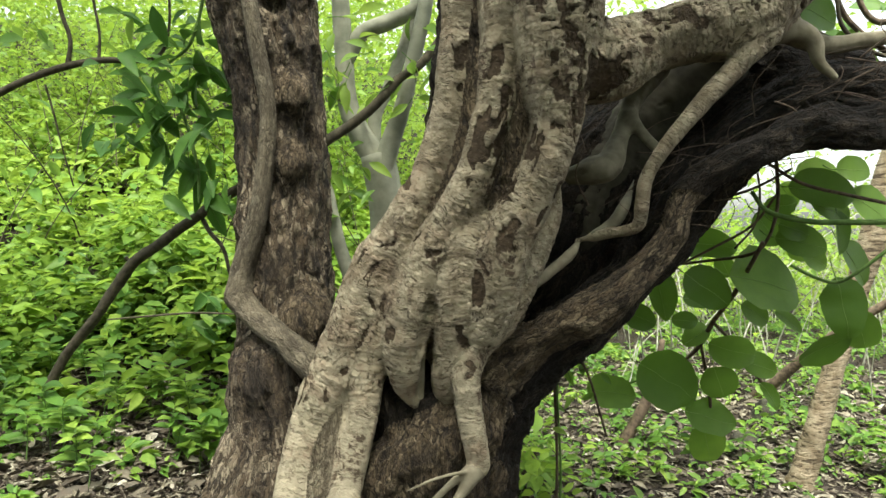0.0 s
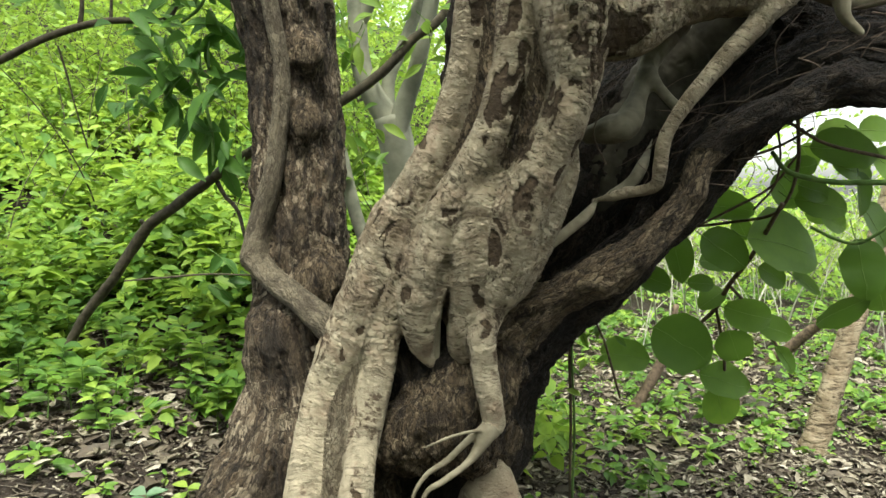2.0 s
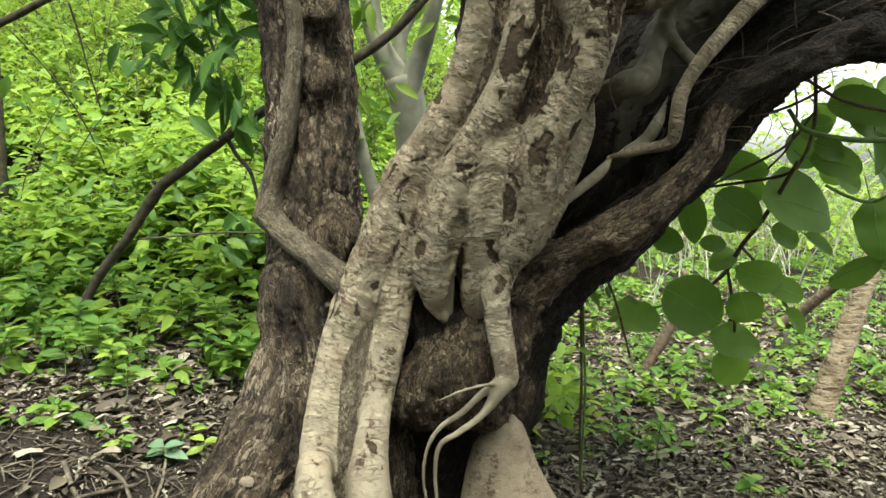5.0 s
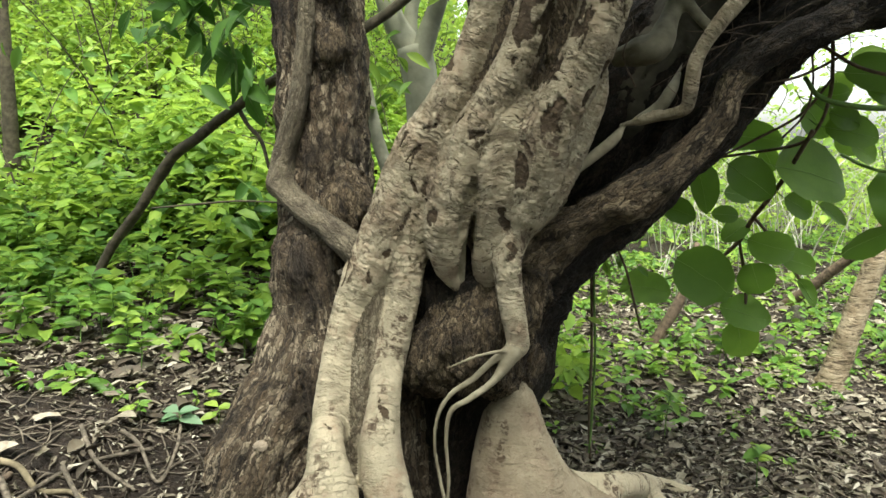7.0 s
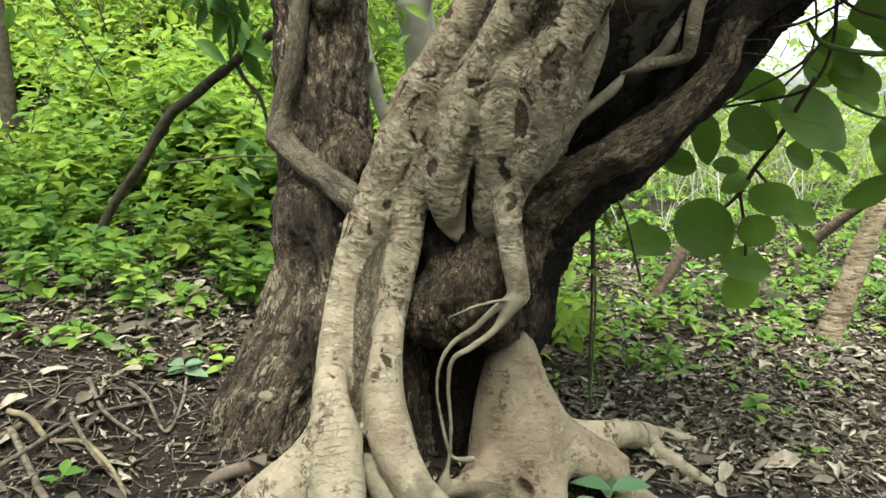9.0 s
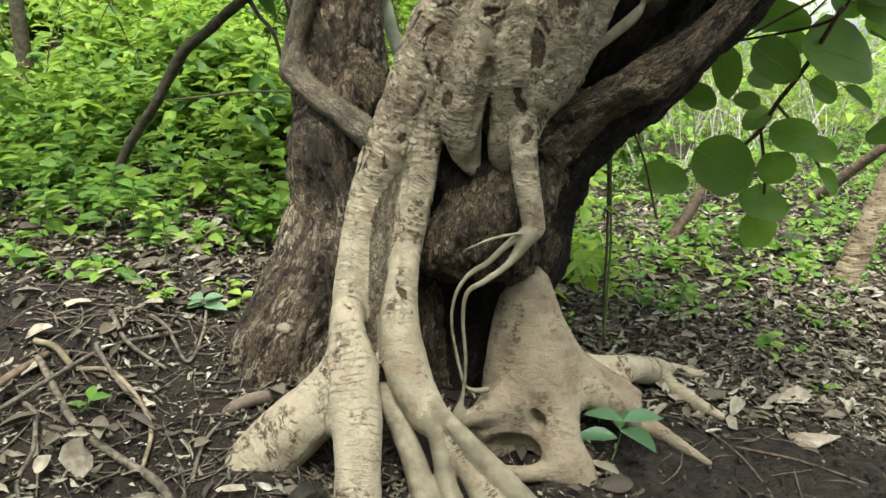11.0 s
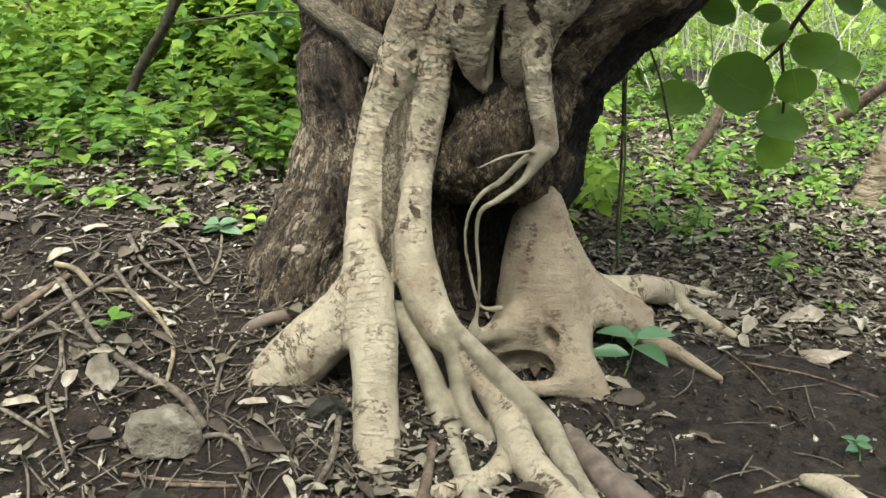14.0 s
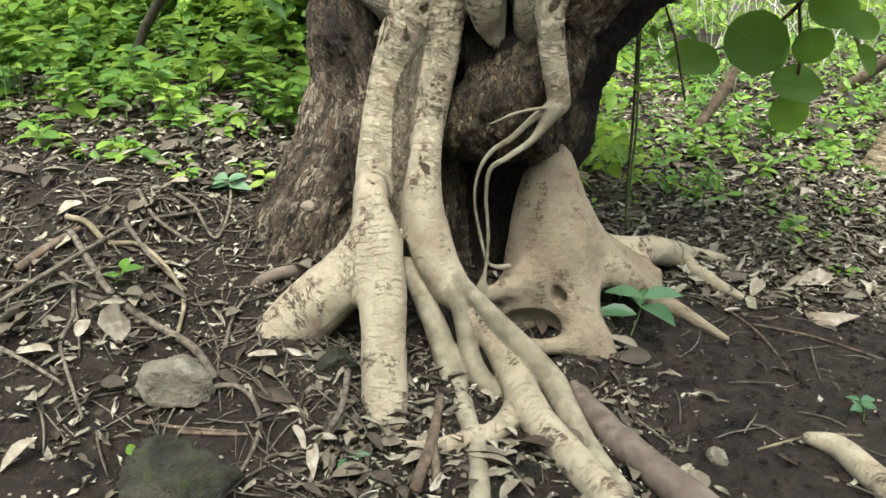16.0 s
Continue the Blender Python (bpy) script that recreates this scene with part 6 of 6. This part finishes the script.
tagged(new("far_foliage", foliage_bank("far_foliage", 420, 0.6, 12, 7.0, 15.0, 0.0, 1.4, 0.45, 40, 0.13, 102, FAR_LIT_LEAF)),
       "sunlit light green woodland foliage far off", "foliage", kind="stuff")
tagged(new("far_foliage", foliage_bank("far_foliage", 380, -14, 3, 12.0, 20.0, 0.5, 6.5, 0.9, 46, 0.26, 103, FAR_LIT_LEAF)),
       "tree crowns of the far woodland", "foliage", kind="stuff")

tagged(new("far_foliage", foliage_bank("far_foliage", 80, 0.0, 1.5, 5.2, 8.5, 1.4, 4.2, 0.3, 40, 0.10, 104, FAR_LIT_LEAF)),
       "light green leaves of trees behind the fig", "foliage", kind="stuff")

tagged(new("far_foliage", foliage_bank("far_foliage", 130, 1.2, 9.0, 7.0, 14.0, 0.6, 4.2, 0.5, 42, 0.13, 105, FAR_LIT_LEAF)),
       "light green leaves of far trees", "foliage", kind="stuff")

tagged(new("far_foliage", foliage_bank("far_foliage", 60, 0.8, 9.0, 8.5, 12.0, 3.2, 6.4, 0.45, 42, 0.13, 106, FAR_LIT_LEAF)),
       "light green leaves of trees above the slope", "foliage", kind="stuff")

# bare thin branches of the thicket
g = np.random.default_rng(111)
arcs = []
for q in range(460):
    x, y = (g.uniform(1.2, 9), g.uniform(4.8, 10)) if q % 5 < 3 else (g.uniform(-6, 0), g.uniform(4.2, 9))
    z, a, ln = float(ground_height(x, y)), g.uniform(0, 2 * np.pi), g.uniform(0.8, 2.4)
    lean, r = g.uniform(0.2, 1.0), g.uniform(0.002, 0.008)
    arcs.append([(x + math.cos(a) * lean * ln * s ** 1.5, y + math.sin(a) * lean * ln * s ** 1.5, z + ln * s * (1 - 0.35 * s * lean), r * (1.1 - 0.8 * s)) for s in (0, 0.3, 0.6, 1.0)])
# Right-hand branches get pale bark: the bright haze there is put into the colour.
v, f = tubes([r for r in arcs if r[0][0] > 0.5], 5, 4)
tagged(new("thicket", mesh_from("thicket", v, f, [PALE_BARK])), "bare thin branches of a thicket, coloured pale for haze", "branches", kind="stuff")
v, f = tubes([r for r in arcs if r[0][0] <= 0.5], 5, 4)
tagged(new("thicket", mesh_from("thicket", v, f, [GREY_TWIG])), "thin dark stems among the undergrowth", "branches", kind="stuff")


# ---- small plants that stand alone ----
def seedling(at, tall, leaf, count, seed, mat, label, width=0.5):
    """A small plant: a thin stem and separate leaves."""
    g = np.random.default_rng(seed)
    x, y = at
    z = float(ground_height(x, y))
    thing = tagged(empty("seedling", (x, y, z)), label, "plant")
    top = (x + g.normal(0, 0.02), y + g.normal(0, 0.02), z + tall)
    v, f = tube([(x, y, z - 0.01, 0.0028), ((x + top[0]) / 2 + 0.006, (y + top[1]) / 2, z + tall * 0.5, 0.0022), (*top, 0.0015)], 6, 5)
    part("stem", mesh_from("stem", v, f, [GREEN_STEM]), thing)
    for q in range(count):
        s = 1 - 0.55 * (q // 2) / max(1, count / 2)
        a = q * 2.4 + g.normal(0, 0.3)
        p = np.array([[x + (top[0] - x) * s, y + (top[1] - y) * s, z + tall * s]])
        along = np.array([[math.cos(a), math.sin(a) * 0.8, g.uniform(-0.1, 0.35)]])
        ln = leaf * g.uniform(0.7, 1.1)
        part("leaf", leaf_set("leaf", OVATE, p, along, np.array([[g.normal(0, 0.2), -0.35, 1.0]]), np.array([ln]), np.array([ln * width]), mat), thing)
    return thing


seedling((0.358, 2.067), 0.130, 0.170, 5, 161, SEED_LEAF, "seedling with glossy blue-green oval leaves by the root", 0.42)
seedling((-1.091, 2.319), 0.070, 0.100, 6, 162, SEED_LEAF, "small green seedling beside the trunk", 0.50)
seedling((-0.975, 2.386), 0.060, 0.070, 5, 163, HERB, "small bright green seedling beside the trunk", 0.50)
seedling((-1.239, 2.281), 0.050, 0.060, 6, 164, HERB, "low green seedling among fallen leaves", 0.50)
seedling((-1.224, 1.706), 0.030, 0.060, 5, 165, HERB, "tiny green sprout among sticks", 0.50)
seedling((0.970, 1.697), 0.060, 0.050, 8, 166, SEED_LEAF, "small green plant on bare soil", 0.50)
seedling((0.373, 2.609), 0.090, 0.050, 6, 167, HERB, "small green sprout between roots", 0.50)
seedling((-0.449, 1.288), 0.012, 0.070, 3, 168, SEED_LEAF, "fallen green leaves beside the root foot", 0.35)
seedling((-0.935, 1.164), 0.015, 0.050, 3, 169, HERB, "yellow-green leaf on a stone", 0.50)


g = np.random.default_rng(121)
patterns = [seedling((-1.35 - 0.1 * q, 2.6 + 0.1 * q), 0.14 + 0.05 * q, 0.075 + 0.012 * q, 8 + 2 * q, 130 + q, HERB, "young green herb with pointed oval leaves on the slope") for q in range(4)]
for ob in patterns:
    tagged(ob, group="herbs on the slope")
for q in range(56):
    if q < 44:
        x = g.uniform(-2.8, -0.85)
        y = g.uniform(2.65, 3.6)
    else:
        x = g.uniform(0.6, 2.8)
        y = g.uniform(2.7, 4.4)
    src = patterns[q % 4]
    copy_thing(src, pose(x, y, float(ground_height(x, y)) - 0.004, g.normal(0, 6), g.normal(0, 6), g.uniform(0, 360)))

# fine rootlets that hang over the leaning limb
g = np.random.default_rng(141)
hairs = []
for q in range(64):
    s = g.uniform(0, 1)
    x, z = 0.55 + 1.0 * s + g.normal(0, 0.03), 1.52 + 0.55 * s + g.normal(0, 0.07)
    y = 2.21 + g.uniform(-0.01, 0.05)
    ln, a = g.uniform(0.08, 0.3), g.normal(0.55, 0.55)
    r = g.uniform(0.0012, 0.003)
    hairs.append([(x + math.cos(a) * ln * k + 0.035 * math.sin(5 * k + q), y - 0.03 * math.sin(3 * k), z + math.sin(a) * ln * k - 0.05 * k * k, r * (1.1 - 0.7 * k)) for k in (0, 0.35, 0.7, 1.0)])
v, f = tubes(hairs, 5, 4)
tagged(part("rootlet", mesh_from("rootlet", v, f, [ROOTLET]), host_tree, "tangle of thin brown rootlets"), kind="stuff")


# ---- unseen crowns overhead and leaf bank behind, added to shade the trunk ----
def crown(thing, clumps, x0, x1, y0, y1, z0, z1, per, leaf, seed):
    g = np.random.default_rng(seed)
    c = np.stack([g.uniform(x0, x1, clumps), g.uniform(y0, y1, clumps), g.uniform(z0, z1, clumps)], -1)
    c = np.repeat(c, per, axis=0)
    m = len(c)
    at = c + g.normal(0, 1, (m, 3)) * (0.26, 0.26, 0.14)
    a = g.uniform(0, 2 * np.pi, m)
    along = np.stack([np.cos(a), np.sin(a), g.normal(-0.2, 0.4, m)], -1)
    up = np.stack([g.normal(0, 0.4, m), g.normal(0, 0.4, m), np.ones(m)], -1)
    ln = leaf * g.uniform(0.6, 1.2, m)
    tagged(part("crown", leaf_set("crown", SIMPLE, at, along, up, ln, ln * 0.5, DARK_LEAF), thing, "unseen leafy crown added for shade"), kind="stuff")


# Clumps set on the sun's path to shade chosen parts of trunk and ground.
crown(fig_tree, 8, 0.0, 1.15, 0.9, 2.6, 3.7, 5.2, 60, 0.15, 171)
crown(fig_tree, 19, -1.6, 0.9, -1.3, 0.8, 3.8, 5.4, 60, 0.15, 173)
crown(fig_tree, 20, 0.2, 2.3, -1.0, 0.9, 3.9, 5.4, 60, 0.15, 175)
crown(fig_tree, 6, 0.7, 1.6, 1.1, 1.6, 3.4, 4.2, 60, 0.15, 178)
crown(host_tree, 11, -2.7, -0.75, 1.6, 2.9, 3.3, 4.8, 60, 0.15, 177)
crown(host_tree, 6, 0.1, 1.0, 1.2, 2.8, 4.2, 5.6, 60, 0.15, 172)
bough(fig_tree, "upper_limb", PALE_BARK, (0.28, 2.06, 2.35, 0.14), (0.35, 2.05, 2.9, 0.12), (0.3, 1.9, 3.6, 0.08), (0.1, 1.6, 4.4, 0.04))
bough(fig_tree, "upper_limb", PALE_BARK, (0.85, 2.2, 2.25, 0.1), (1.2, 2.2, 2.8, 0.09), (1.7, 2.1, 3.6, 0.06), (2.1, 2.0, 4.3, 0.03))
bough(host_tree, "upper_limb", BROWN_BARK, (-0.72, 2.66, 2.6, 0.17), (-0.75, 2.66, 3.1, 0.15), (-0.8, 2.7, 3.9, 0.1), (-0.7, 2.8, 4.9, 0.05))
bough(host_tree, "upper_limb", BROWN_BARK, (2.3, 2.4, 2.1, 0.12), (2.8, 2.4, 2.5, 0.10), (3.1, 2.3, 3.4, 0.07), (3.2, 2.2, 4.3, 0.03))
# Unseen leaves added behind the camera to cut sky light from the front.
tagged(new("far_foliage", foliage_bank("far_foliage", 420, -10, 10, -9.0, -3.2, 0.0, 6.5, 0.7, 40, 0.38, 181, DARK_LEAF)),
       "unseen green leaf bank added to block sky light", "foliage", kind="stuff")


# small pale scars on the host's bark
def scar(at, r, seed):
    g = np.random.default_rng(seed)
    bm = bmesh.new()
    bmesh.ops.create_icosphere(bm, subdivisions=2, radius=r)
    for v in bm.verts:
        v.co = Vector((v.co.x * 1.1, v.co.y * 0.35, v.co.z)) * (0.75 + 0.5 * g.uniform()) + Vector(at)
    me = bpy.data.meshes.new("wood_scar")
    bm.to_mesh(me)
    bm.free()
    me.materials.append(FLAT_STONE)
    part("wood_scar", me, host_tree, "pale bare wood scar")


scar((-0.724, 2.09, 0.44), 0.022, 201)
scar((-0.485, 2.29, 0.968), 0.009, 202)
